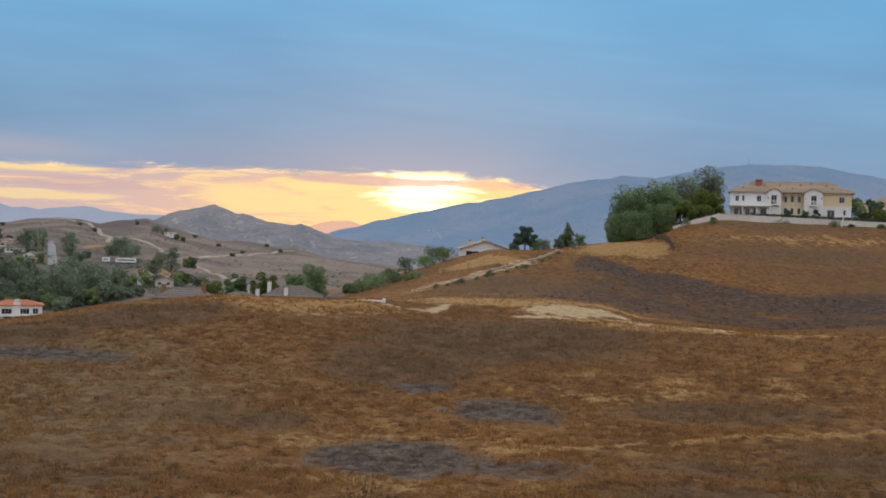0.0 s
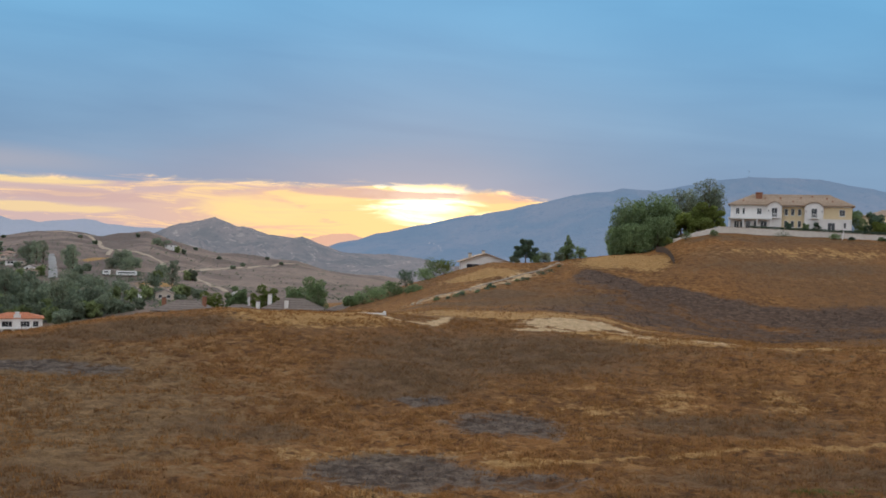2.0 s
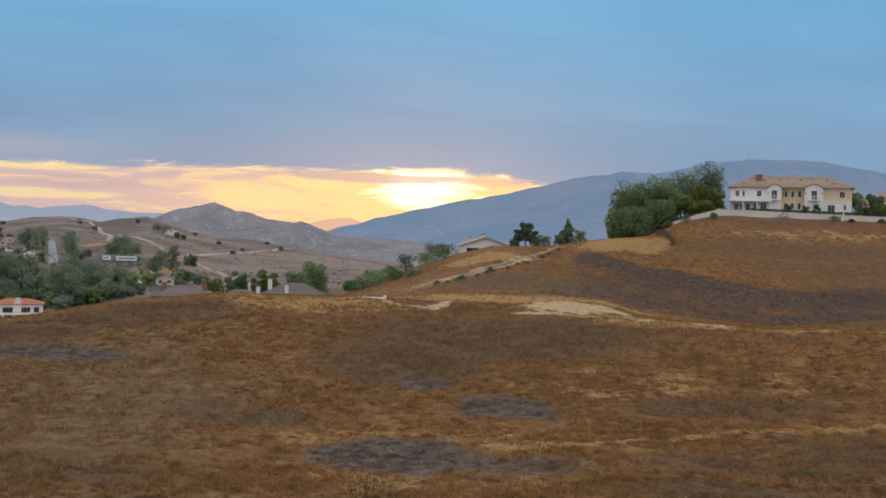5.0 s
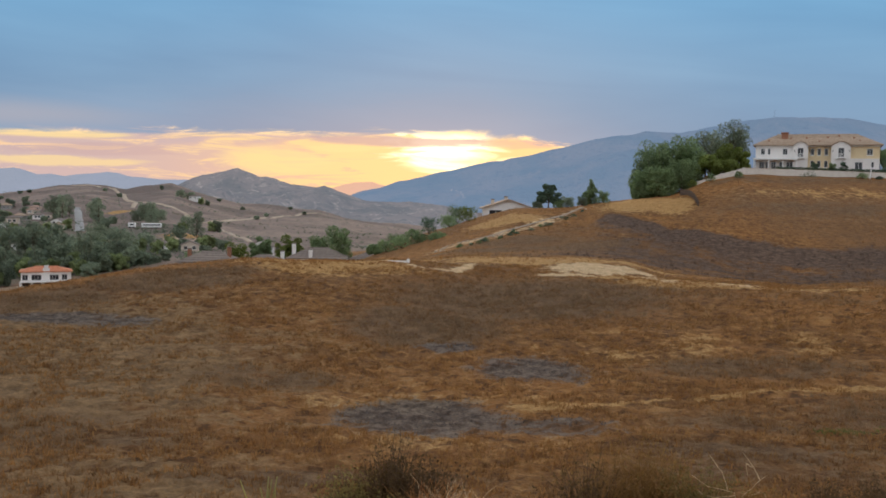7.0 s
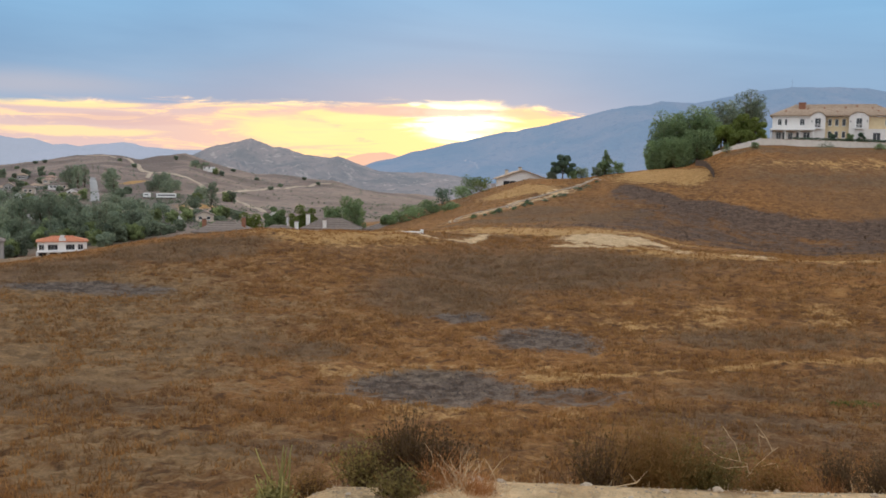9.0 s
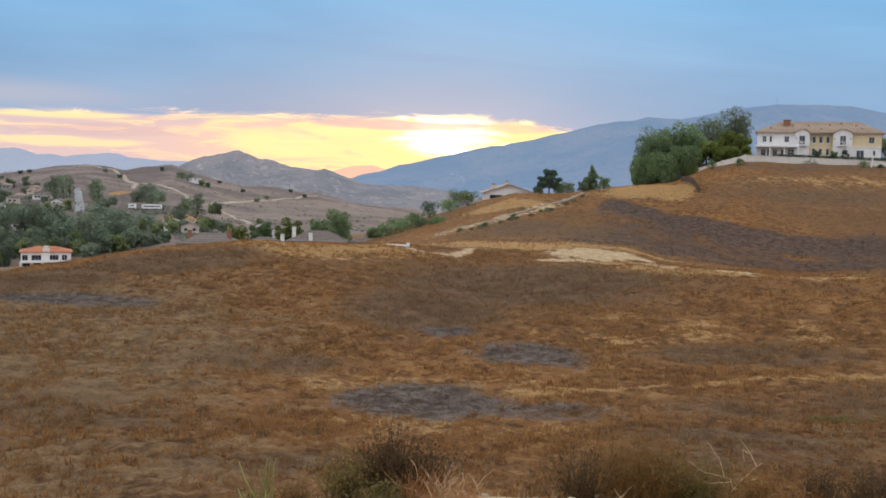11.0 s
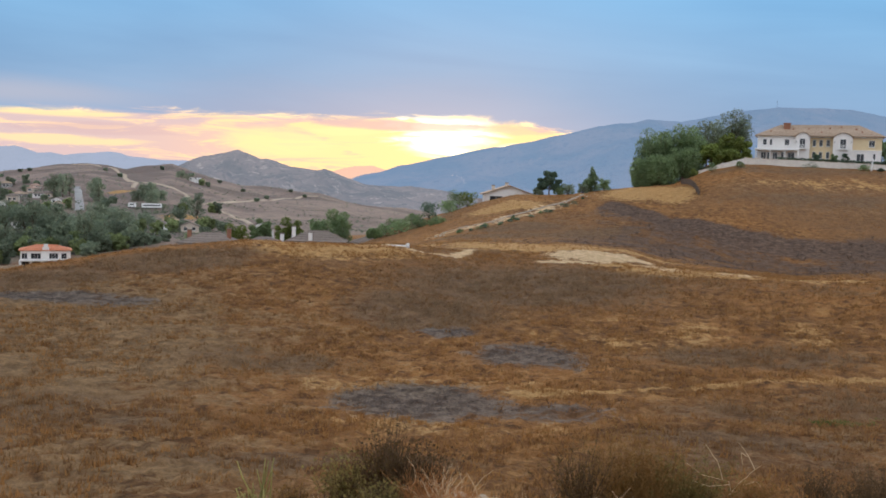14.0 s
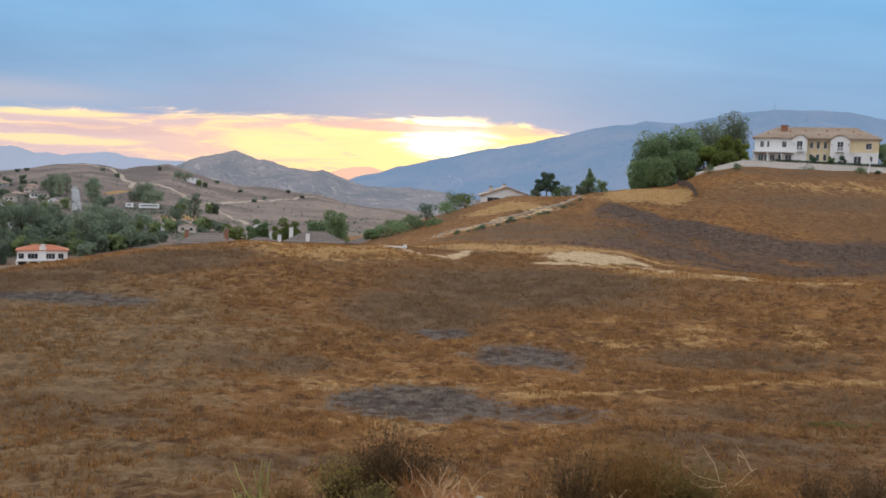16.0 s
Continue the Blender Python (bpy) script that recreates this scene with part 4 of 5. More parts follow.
def villa():
    m = pose(-137.2, 305.0, -31.6, 0, 0, 23) @ Matrix.Diagonal((1.06, 1, 0.95, 1))
    t = house("villa", m, "two-storey pale plastered house with red tiled roof and arcade", 14.3, 9, 6.0, 1.7, PLASTER, TILE_RED, [(1.2, 3.3, 1.5, 1.8, 2), (4.4, 3.3, 2.8, 1.8, 3), (9.4, 3.3, 2.6, 1.8, 3), (12.4, 3.3, 1.5, 1.8, 2)], [], courses=7)
    part("balcony", boxes((-0.3, 12.4, -1.8, 0, 2.6, 2.95), bevel=0.05), TRIM, t)
    part("gable", boxes((6.2, 8.2, -0.4, 0.4, 3.0, 7.4), (6.6, 7.8, -0.4, 0.4, 7.4, 8.0)), PLASTER, t, "white central gable and chimney")
    for x in (-0.1, 3.0, 6.1, 9.2, 12.2):
        part("column", boxes((x - 0.22, x + 0.22, -1.8, -1.3, -2.2, 2.6)), TRIM, t)
    for x in (1.5, 4.6, 7.7, 10.8):
        part("arch_opening", boxes((x - 1.1, x + 1.1, -0.06, 0.02, 0.1, 2.3)), GLASS, t)
    part("chimney_cap", boxes((6.5, 7.9, -0.5, 0.5, 8.0, 8.3)), TRIM, t)


villa()
grey = house("grey_house", pose(-160.5, 296, -31.0, 0, 0, 25), "grey house with shingled roof beside the trees", 15, 11, 5.2, 2.6, GREYWALL, SHINGLE, [(2, 3.2, 1.6, 1.4, 2), (6.5, 3.2, 1.6, 1.4, 2), (11.8, 0.6, 1.6, 1.8, 2)], [])
part("porch", boxes((0, 9, -2.2, 0, 2.4, 2.7), (0.2, 0.5, -2.1, -1.8, -2.5, 2.4), (8.5, 8.8, -2.1, -1.8, -2.5, 2.4)), TRIM, grey)

run_wall("garden_wall", "low pale rubble garden wall before the villa", [(x, y, height(x, y) + 1.1) for x, y in ((-147, 295), (-140, 298), (-134.5, 301.5))], 0.4, STONE, None, 2.5)

# small houses up the far side of the valley
rng = random.Random(5)
HOMES = []
WALLS, ROOFS = [BEIGE, BEIGE, GREYWALL, PLASTER], [SHINGLE, TILE_FADED, TILE, SHINGLE]
for u, d in ((-0.2995, 467), (-0.287, 467), (-0.272, 463), (-0.443, 678), (-0.437, 600), (-0.456, 660), (-0.42, 676), (-0.4155, 533), (-0.50, 470), (-0.465, 560), (-0.455, 630), (-0.44, 690), (-0.43, 640), (-0.418, 548), (-0.365, 505), (-0.31, 440), (-0.28, 425), (-0.272, 900), (-0.262, 905), (-0.47, 700), (-0.50, 620), (-0.475, 520), (-0.345, 450), (-0.362, 455), (-0.46, 455), (-0.485, 590), (-0.375, 470)):
    k = rng.randrange(4)
    x, y, wd = u * d, d, rng.uniform(5.5, 9.5)
    house("valley_house", pose(x, y, height(x, y) + 0.3, 0, 0, rng.uniform(-25, 25)), ("beige house with shingled roof in the valley", "beige house with faded pink tiled roof in the valley", "grey house with tan roof in the valley", "white house with brown roof in the valley")[k],
          wd, 6.5, rng.uniform(2.4, 3.6), 1.6, WALLS[k], ROOFS[k], [(2.0, 0.9, 1.4, 1.3, 2), (wd - 2.2, 0.9, 1.4, 1.3, 2)], [], rng.random() < 0.4, "houses across the valley", courses=3)
    HOMES.append((x + wd * 0.5, y))
for x, y, ln, a in ((-179.8, 559, 11.5, 22), (-187.4, 557.8, 4.2, 10)):
    t = thing("trailer", pose(x, y, height(x, y) + 0.1, 0, 0, a), "long white trailer parked under dark trees", "trailer")
    part("body", boxes((0, ln, 0, 2.5, 0.7, 3.2), bevel=0.15), TRIM, t)
    part("window_strip", boxes((1, ln - 1, -0.03, 0, 1.9, 2.5)), GLASS, t)
    for q in (0.25, 0.75):
        part("wheel", tube(bmesh.new(), [(ln * q, -0.1, 0.42), (ln * q, 0.2, 0.42)], [0.42, 0.42], 10), IRON, t)

# ---- trees on the hill ----
def lobed(seed, h, w, n=7, low=0.25, squash=0.9):
    return round_lobes(random.Random(seed), h, w, n, low, squash)


for i, (x, y, h, w) in enumerate(((51.6, 251, 7.5, 6.5), (53.6, 254, 12.5, 8.5), (56.5, 256, 15.2, 9.5), (60.5, 258, 14.0, 8.5), (64.0, 257, 14.5, 8.5), (51.2, 248.5, 4.4, 4.5), (66.5, 262, 11, 8), (55.0, 247.5, 8, 8), (61.5, 250, 8.5, 8))):
    tree("broadleaf_tree", 20 + i, on(x, y), "dense dark green tree on the hillside", "tree", h, lobed(i, h, w, 15, 0.06, 1.15), LEAF_DARK, 0.23, 9500, 0.22, 0.16, "hillside grove")
for i, (x, y, h, w) in enumerate(((72.4, 268, 13.0, 8.5), (80.6, 270, 15.4, 8), (83.0, 273, 13.0, 6), (77.0, 273, 12.5, 7))):
    tree("eucalyptus_tree", 40 + i, on(x, y), "tall thin-leaved grey-green eucalyptus behind the mansion", "tree", h, lobed(50 + i, h, w, 13, 0.35, 0.8), LEAF_GREY, 0.22, 3600, 0.2, 0.4, "eucalyptus trees")
for i, (x, y, h, w) in enumerate(((69.5, 252, 6.0, 7.5), (74.0, 253, 8.2, 7.5), (77.6, 254.5, 7.0, 5.0), (72.0, 248.5, 4.6, 6.0))):
    tree("yellow_green_tree", 60 + i, on(x, y), "broad yellow-green tree behind the boundary wall", "tree", h, lobed(70 + i, h, w, 8, 0.2, 0.7), LEAF_LIME, 0.26, 6000, 0.18, 0.2, "garden trees")
tree("pine_tree", 81, on(26.2, 246), "dark irregular pine on the ridge", "tree", 6.6, [(-1.6, 0, 2.4, 1.5, .7), (1.7, 0, 2.2, 1.5, .7), (0, 0, 3.8, 1.6, .7), (1.0, 0.3, 5.2, 1.1, .8), (-0.7, 0, 5.6, 0.9, .8), (-2.3, 0, 3.9, .8, .6), (2.4, 0, 3.6, .9, .6)], LEAF_PINE, 0.20, 6500, 0.16, 0.2)
tree("conical_tree", 82, on(37.2, 247), "dark conical cypress tree on the ridge", "tree", 6.4, cone_lobes(random.Random(3), 6.4, 5.2), LEAF_DARK, 0.19, 5000, 0.14, 0.1)
for i, (x, y, h, w, mat) in enumerate(((40.2, 245, 3.6, 3.6, LEAF_DARK), (34.6, 244, 2.8, 2.6, LEAF_GREY), (31.2, 247, 3.2, 3.8, LEAF_GREY), (23.4, 246, 2.3, 3.0, LEAF_GREY), (28.8, 245, 2.6, 3.0, LEAF_DARK),
                                       (2.6, 246, 5.6, 6.0, LEAF_DARK), (5.2, 243, 4.4, 5.0, LEAF_LIME), (0.6, 240, 3.6, 5.0, LEAF_DARK), (-4.6, 246, 5.0, 5.0, LEAF_PINE), (-8.4, 240, 3.2, 4.5, LEAF_DARK), (-12.6, 238, 3.6, 5.0, LEAF_DARK), (-10.6, 226, 3.2, 6.0, LEAF_DARK), (-14.4, 228, 3.4, 4.0, LEAF_DARK), (-6.2, 222, 2.4, 5.0, LEAF_DARK), (-2.0, 216, 1.6, 4.0, LEAF_DARK))):
    tree("bush", 90 + i, on(x, y, 0.3), "rounded green bush on the dry slope", "bush", h, lobed(120 + i, h, w, 7, 0.15, 0.8), mat, 0.17, 1500, 0.08, 0.1, "bushes on the ridge")
for i, (x, y, h, w, mat) in enumerate(((72.2, 236, 1.9, 2.8, LEAF_DARK), (66.0, 239, 2.6, 2.4, LEAF_DARK), (62.6, 243, 2.2, 2.4, LEAF_LIME), (104.2, 240, 1.8, 2.8, LEAF_DARK), (109.0, 241, 0.9, 1.8, LEAF_PINE), (91.5, 241, 1.0, 5.0, LEAF_GREY), (117.0, 241, 1.3, 2.2, LEAF_DARK), (121, 241, 1.2, 2.4, LEAF_GREY))):
    tree("slope_shrub", 150 + i, on(x, y, 0.2), "low green shrub on the dry slope under the wall", "shrub", h, lobed(170 + i, h, w, 5, 0.15, 0.8), mat, 0.13, 700, 0.05, 0.1, "shrubs below the wall")
for i, (x, y, h, w, mat) in enumerate(((97.0, 252, 2.6, 1.8, LEAF_PINE), (101.5, 252, 2.6, 1.8, LEAF_DARK), (105.0, 253, 3.6, 2.2, LEAF_PINE), (118.5, 262, 8.0, 7.0, LEAF_DARK), (123, 258, 7.0, 5.5, LEAF_PINE), (120.5, 249, 4.5, 5.0, LEAF_LIME), (126.5, 249, 4.5, 6.0, LEAF_DARK), (131, 262, 7, 5, LEAF_GREY))):
    tree("garden_tree", 190 + i, on(x, y, -0.3 if x < 110 else 0), "green garden tree beside the mansion", "tree", h, lobed(200 + i, h, w, 7, 0.15, 0.9), mat, 0.22, int(700 + 90 * h * h), 0.1, 0.12, "mansion garden trees")
house("neighbour_house", pose(131, 275, 10.5), "cream house partly hidden by garden trees", 16, 10, 4.6, 2.0, CREAM, TILE, [(3, 1.5, 1.2, 1.4, 2), (8, 1.5, 1.2, 1.4, 2)], [])


prng = random.Random(44)
for i in range(22):
    f = prng.random()
    x, y = -1.0 + 31 * f + prng.uniform(1.0, 4.0), 188 + 39 * f ** 1.6 - prng.uniform(1.5, 5)
    h = prng.uniform(0.5, 1.1)
    tree("path_shrub", 400 + i, on(x, y, 0.1), "low dry olive shrub beside the hill path", "shrub", h, lobed(420 + i, h, h * 1.7, 4, 0.15, 0.8), (LEAF_PINE, LEAF_GREY, LEAF_DARK)[i % 3], 0.09, 260, 0.03, 0.1, "shrubs beside the path")


def hedge(x0, x1, y, z0, z1, h):
    rng = random.Random(9)
    t = thing("clipped_hedge", pose(x0, y, 0), "dark clipped hedge on top of the retaining wall", "hedge")
    spots = []
    for _ in range(9000):
        f = rng.random()
        p = Vector(((x1 - x0) * f, rng.uniform(-0.5, 0.5), z0 + (z1 - z0) * f + h * rng.random() + 0.1 * noise.noise(Vector((f * 40, 0, 0)))))
        spots.append((p, Vector((rng.gauss(0, 1), -1, rng.gauss(0.4, 1))).normalized()))
    leaves(rng, spots, 0.12, LEAF_PINE, "foliage", t)
    for i in range(30):
        f = (i + 0.5) / 30
        bm = bmesh.new()
        tube(bm, [((x1 - x0) * f, 0, z0 + (z1 - z0) * f - 1.6), ((x1 - x0) * f, 0, z0 + (z1 - z0) * f + h * 0.8)], [0.06, 0.03], 5)
        part("stem", bm, BARK, t)


hedge(84, 131, 244.4, 9.25, 8.55, 0.75)
pole = thing("white_pole", on(106.2, 240.1), "short leaning white pole before the wall", "pole")
part("shaft", tube(bmesh.new(), [(0, 0, -0.4), (0.25, 0, 1.6), (0.45, 0, 3.2)], [0.16, 0.14, 0.10], 8), TRIM, pole)
part("foot", tube(bmesh.new(), [(0, 0, -0.3), (0, 0, 0.12)], [0.3, 0.28], 10), STONE, pole)
mast = thing("radio_mast", pose(1260, 3700, 316), "thin radio mast on the mountain top", "mast")
part("shaft", tube(bmesh.new(), [(0, 0, -20), (0, 0, 28)], [0.45, 0.25], 6), IRON, mast)
part("crossarm", boxes((-2, 2, -0.3, 0.3, 24, 24.6)), IRON, mast)

head = thing("concrete_headwall", on(-5.9, 117.2, 0.42), "small pale concrete headwall at the dirt path's end", "headwall")
part("wall", boxes((-1.2, 1.0, 0, 0.35, -0.3, 0.62), bevel=0.04), PLASTER, head)
part("pier", boxes((1.0, 1.4, -0.05, 0.4, -0.3, 0.85), bevel=0.04), PLASTER, head)

# dark fence beside the pale slope
fence = thing("slope_fence", pose(0, 0, 0), "dark weathered fence running down the slope", "fence")
line = [(58.2, 238), (58.4, 231), (57.9, 223), (56.6, 214)]
for (xa, ya), (xb, yb) in zip(line, line[1:]):
    for i in range(4):
        f, g = i / 4, (i + 1) / 4
        p, q = (xa + (xb - xa) * f, ya + (yb - ya) * f), (xa + (xb - xa) * g, ya + (yb - ya) * g)
        zp, zq = height(*p), height(*q)
        part("post", boxes((p[0] - 0.08, p[0] + 0.08, p[1] - 0.08, p[1] + 0.08, zp - 0.4, zp + 1.5)), BARK, fence)
        bm = bmesh.new()
        vs = [bm.verts.new(v) for v in ((p[0] - .03, p[1], zp), (q[0] - .03, q[1], zq), (q[0] - .03, q[1], zq + 1.3), (p[0] - .03, p[1], zp + 1.3), (p[0] + .03, p[1], zp), (q[0] + .03, q[1], zq), (q[0] + .03, q[1], zq + 1.3), (p[0] + .03, p[1], zp + 1.3))]
        for k in ((0, 1, 2, 3), (7, 6, 5, 4), (3, 2, 6, 7), (0, 4, 5, 1), (0, 3, 7, 4), (1, 5, 6, 2)):
            bm.faces.new([vs[j] for j in k])
        part("board", bm, BARK, fence)

# ---- trees beyond the crest and in the valley ----
for i, (x, y, h, w, mat, lab) in enumerate(((-27.0, 242, 9.8, 6.6, LEAF_DARK, "rounded dark green tree beyond the crest"), (-33.2, 250, 8.4, 6.5, LEAF_DARK, "dark green tree between the roofs"), (-40.5, 252, 9.4, 6.0, LEAF_LIME, "bright green tree between the roofs"), (-43.5, 250, 7.6, 4.0, LEAF_LIME, "bright green tree between the roofs"),
                                            (-48.5, 254, 10.0, 4.4, LEAF_DARK, "dark palm-like tree between the roofs"), (-50.5, 252, 8.0, 4.0, LEAF_DARK, "dark green tree between the roofs"), (-57.5, 262, 8.4, 6.5, LEAF_LIME, "green tree behind the shingled roof"), (-69.5, 262, 6.5, 6.0, LEAF_DARK, "dark green tree beside the roofs"), (-17.5, 232, 2.6, 3.4, LEAF_DARK, "green bush below the ridge"))):
    tree("street_tree", 230 + i, on(x, y), lab, "tree", h, lobed(240 + i, h, w, 10, 0.2, 0.85), mat, 0.22, 5000, 0.16, 0.3, "trees beyond the crest")

kinds = []
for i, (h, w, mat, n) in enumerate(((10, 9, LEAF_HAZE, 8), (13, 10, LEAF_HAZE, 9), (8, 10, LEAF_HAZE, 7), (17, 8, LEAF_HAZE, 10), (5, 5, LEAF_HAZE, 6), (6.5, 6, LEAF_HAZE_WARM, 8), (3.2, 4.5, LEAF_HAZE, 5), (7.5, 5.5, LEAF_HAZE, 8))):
    kinds.append((h, w, mat, n))
made = {}


def valley_tree(k, x, y, turn):
    m = on(x, y, 0.2, turn)
    if k in made:
        return copy_thing(made[k], m)
    h, w, mat, n = kinds[k]
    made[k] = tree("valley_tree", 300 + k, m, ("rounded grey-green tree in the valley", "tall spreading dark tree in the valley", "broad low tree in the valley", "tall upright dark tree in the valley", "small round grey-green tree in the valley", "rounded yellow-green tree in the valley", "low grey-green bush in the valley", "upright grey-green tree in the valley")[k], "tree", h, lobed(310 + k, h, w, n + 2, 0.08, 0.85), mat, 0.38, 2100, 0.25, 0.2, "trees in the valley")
    return made[k]


TALL_GROVE = [(-0.412, 640, 3), (-0.405, 625, 3), (-0.398, 650, 3), (-0.418, 655, 1), (-0.371, 615, 1), (-0.371, 600, 3), (-0.326, 640, 2), (-0.318, 648, 1), (-0.310, 650, 1), (-0.302, 645, 2), (-0.436, 425, 3), (-0.445, 430, 1), (-0.43, 440, 1), (-0.36, 372, 7), (-0.345, 380, 0), (-0.33, 372, 7), (-0.35, 400, 1), (-0.37, 392, 1), (-0.335, 390, 0), (-0.438, 394, 5), (-0.417, 391, 7), (-0.393, 376, 5), (-0.378, 352, 5), (-0.361, 346, 7), (-0.343, 349, 5), (-0.326, 366, 5), (-0.352, 352, 5), (-0.336, 352, 7), (-0.318, 360, 4), (-0.308, 366, 6), (-0.296, 372, 4), (-0.369, 465, 1), (-0.356, 465, 0), (-0.339, 465, 0), (-0.318, 467, 2), (-0.305, 414, 5), (-0.443, 436, 1), (-0.425, 436, 0), (-0.476, 426, 1), (-0.485, 418, 0), (-0.466, 431, 3), (-0.47, 480, 2), (-0.45, 490, 2), (-0.43, 495, 2), (-0.41, 500, 0), (-0.352, 500, 2), (-0.352, 575, 4), (-0.50, 520, 1), (-0.49, 505, 2)]
VILLA_TREES = [(-0.385, 345, 5), (-0.468, 322, 7), (-0.478, 318, 5), (-0.463, 345, 7), (-0.45, 352, 5), (-0.43, 356, 7), (-0.415, 352, 5), (-0.40, 350, 7), (-0.378, 330, 4), (-0.372, 338, 4), (-0.484, 312, 4), (-0.49, 330, 0), (-0.50, 380, 1), (-0.51, 385, 1), (-0.49, 390, 0), (-0.515, 360, 0), (-0.53, 370, 1), (-0.475, 372, 0), (-0.36, 985, 6)]
FAR_TREES = [(-0.30, 1010, 4), (-0.345, 870, 4), (-0.245, 470, 4), (-0.262, 455, 4), (-0.235, 440, 4), (-0.28, 900, 2), (-0.27, 905, 2), (-0.45, 960, 6), (-0.44, 965, 6), (-0.50, 940, 6), (-0.47, 930, 6), (-0.24, 1010, 6), (-0.215, 960, 6), (-0.19, 900, 6), (-0.165, 1020, 6), (-0.15, 1000, 6), (-0.20, 800, 6)]
for u, d, k in TALL_GROVE + VILLA_TREES + FAR_TREES:
    valley_tree(k, u * d, d, u * 5000 % 360)
for _ in range(380):
    d = 345 * (720 / 345) ** rng.random()
    u = rng.uniform(-0.56, -0.30 + 0.06 * rng.random())
    x, y = u * d, d
    if near_path(np.array([x]), np.array([y]), [(-275, 705), (-207, 535), (-195, 505)], 11)[0] > 0 or (d < 420 and -0.36 < u < -0.26 and d > 405) or (d > 430 and abs(u + 0.3875) < 0.011) or (485 < d < 575 and -0.348 < u < -0.285) or (d > 610 and u > -0.40) or noise.noise(Vector((x, y, 0)) * 0.02) < -0.12 or any(abs(u - hx / hy) < 0.014 and hy - 60 < d < hy + 4 for hx, hy in HOMES):
        continue
    valley_tree(rng.choice((4, 4, 5, 5, 6, 6, 6, 7, 7, 0, 3)), x, y, rng.random() * 360)

for x, y in HOMES:
    for _ in range(1):
        k = 1 - rng.uniform(8, 14) / y
        valley_tree(rng.choice((4, 5, 6, 6)), x * k + rng.choice((-1, 1)) * rng.uniform(4, 8), y * k, rng.random() * 360)


def far_scrub():
    """Dark low shrubs dotted over the far slopes."""
    rng = random.Random(71)
    spots = []
    for _ in range(2600):
        d = 380 * (1120 / 380) ** rng.random()
        u = rng.uniform(-0.56, 0.0)
        x, y = u * d, d
        if noise.noise(Vector((x, y, 0)) * 0.012) < rng.uniform(-0.35, 0.3):
            continue
        z, s = height(x, y), rng.choice((0.3, 0.4, 0.5, 0.7, 1.3))
        for _ in range(10):
            v = Vector((rng.gauss(0, 1), rng.gauss(0, 1), rng.gauss(0.5, 0.6)))
            spots.append((Vector((x, y, z + s * 0.2)) + v * s * 0.55, v.normalized()))
    for _ in range(1700):
        d = 360 * (600 / 360) ** rng.random()
        u = rng.uniform(-0.56, -0.27)
        x, y = u * d, d
        if noise.noise(Vector((x, y, 4)) * 0.03) < rng.uniform(-0.3, 0.2) or any(abs(u - hx / hy) < 0.012 and hy - 12 < d < hy + 9 for hx, hy in HOMES):
            continue
        z, s = height(x, y), rng.uniform(0.5, 1.7)
        for _ in range(18):
            v = Vector((rng.gauss(0, 1), rng.gauss(0, 1), rng.gauss(0.6, 0.6)))
            spots.append((Vector((x, y, z + s * 0.3)) + v * s * 0.6, v.normalized()))
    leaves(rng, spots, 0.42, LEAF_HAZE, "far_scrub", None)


far_scrub()
tagged(bpy.data.objects["far_scrub"], "dark low scrub dotted over the far brown slopes", "scrub", kind="stuff")

# ---- dry grass over the slopes ----
def tufts(name, label, seed, count, r0, r1, size, mat, test, blades=4, tall=1.0, thin=0.16):
    """Clumps of blades over the land, kept as one mesh."""
    rng = random.Random(seed)
    pts = []
    while len(pts) < count:
        r = math.sqrt(rng.uniform(r0 * r0, r1 * r1)) if rng.random() < 0.6 else rng.uniform(r0, r1)
        a = rng.uniform(-radians(30), radians(30))
        pts.append((r * math.sin(a), r * math.cos(a)))
    px, py = np.array([p[0] for p in pts]), np.array([p[1] for p in pts])
    keep = test(px, py, land_masks(px, py))
    zs = lie(px, py)
    verts, faces = [], []
    for x, y, z, k in zip(px.tolist(), py.tolist(), zs.tolist(), keep.tolist()):
        if rng.random() > k or noise.noise(Vector((x, y, seed)) * 0.35) < -0.25 + 0.4 * rng.random():
            continue
        z += bumps(x, y)
        s = size * rng.uniform(0.5, 1.3)
        for _ in range(blades):
            a = rng.random() * math.tau
            c, sn = math.cos(a), math.sin(a)
            bx, by = x + rng.gauss(0, s * 0.3), y + rng.gauss(0, s * 0.3)
            w, hh, out = s * thin, s * rng.uniform(0.25, 0.85) * tall, s * rng.uniform(0.15, 0.6)
            o = len(verts)
            verts += [(bx - sn * w, by + c * w, z - 0.05), (bx + sn * w, by - c * w, z - 0.05), (bx + c * out, by + sn * out, z + hh)]
            faces.append((o, o + 1, o + 2))
    return tagged(mesh_part(name, verts, faces, mat), label, "grass", kind="stuff")


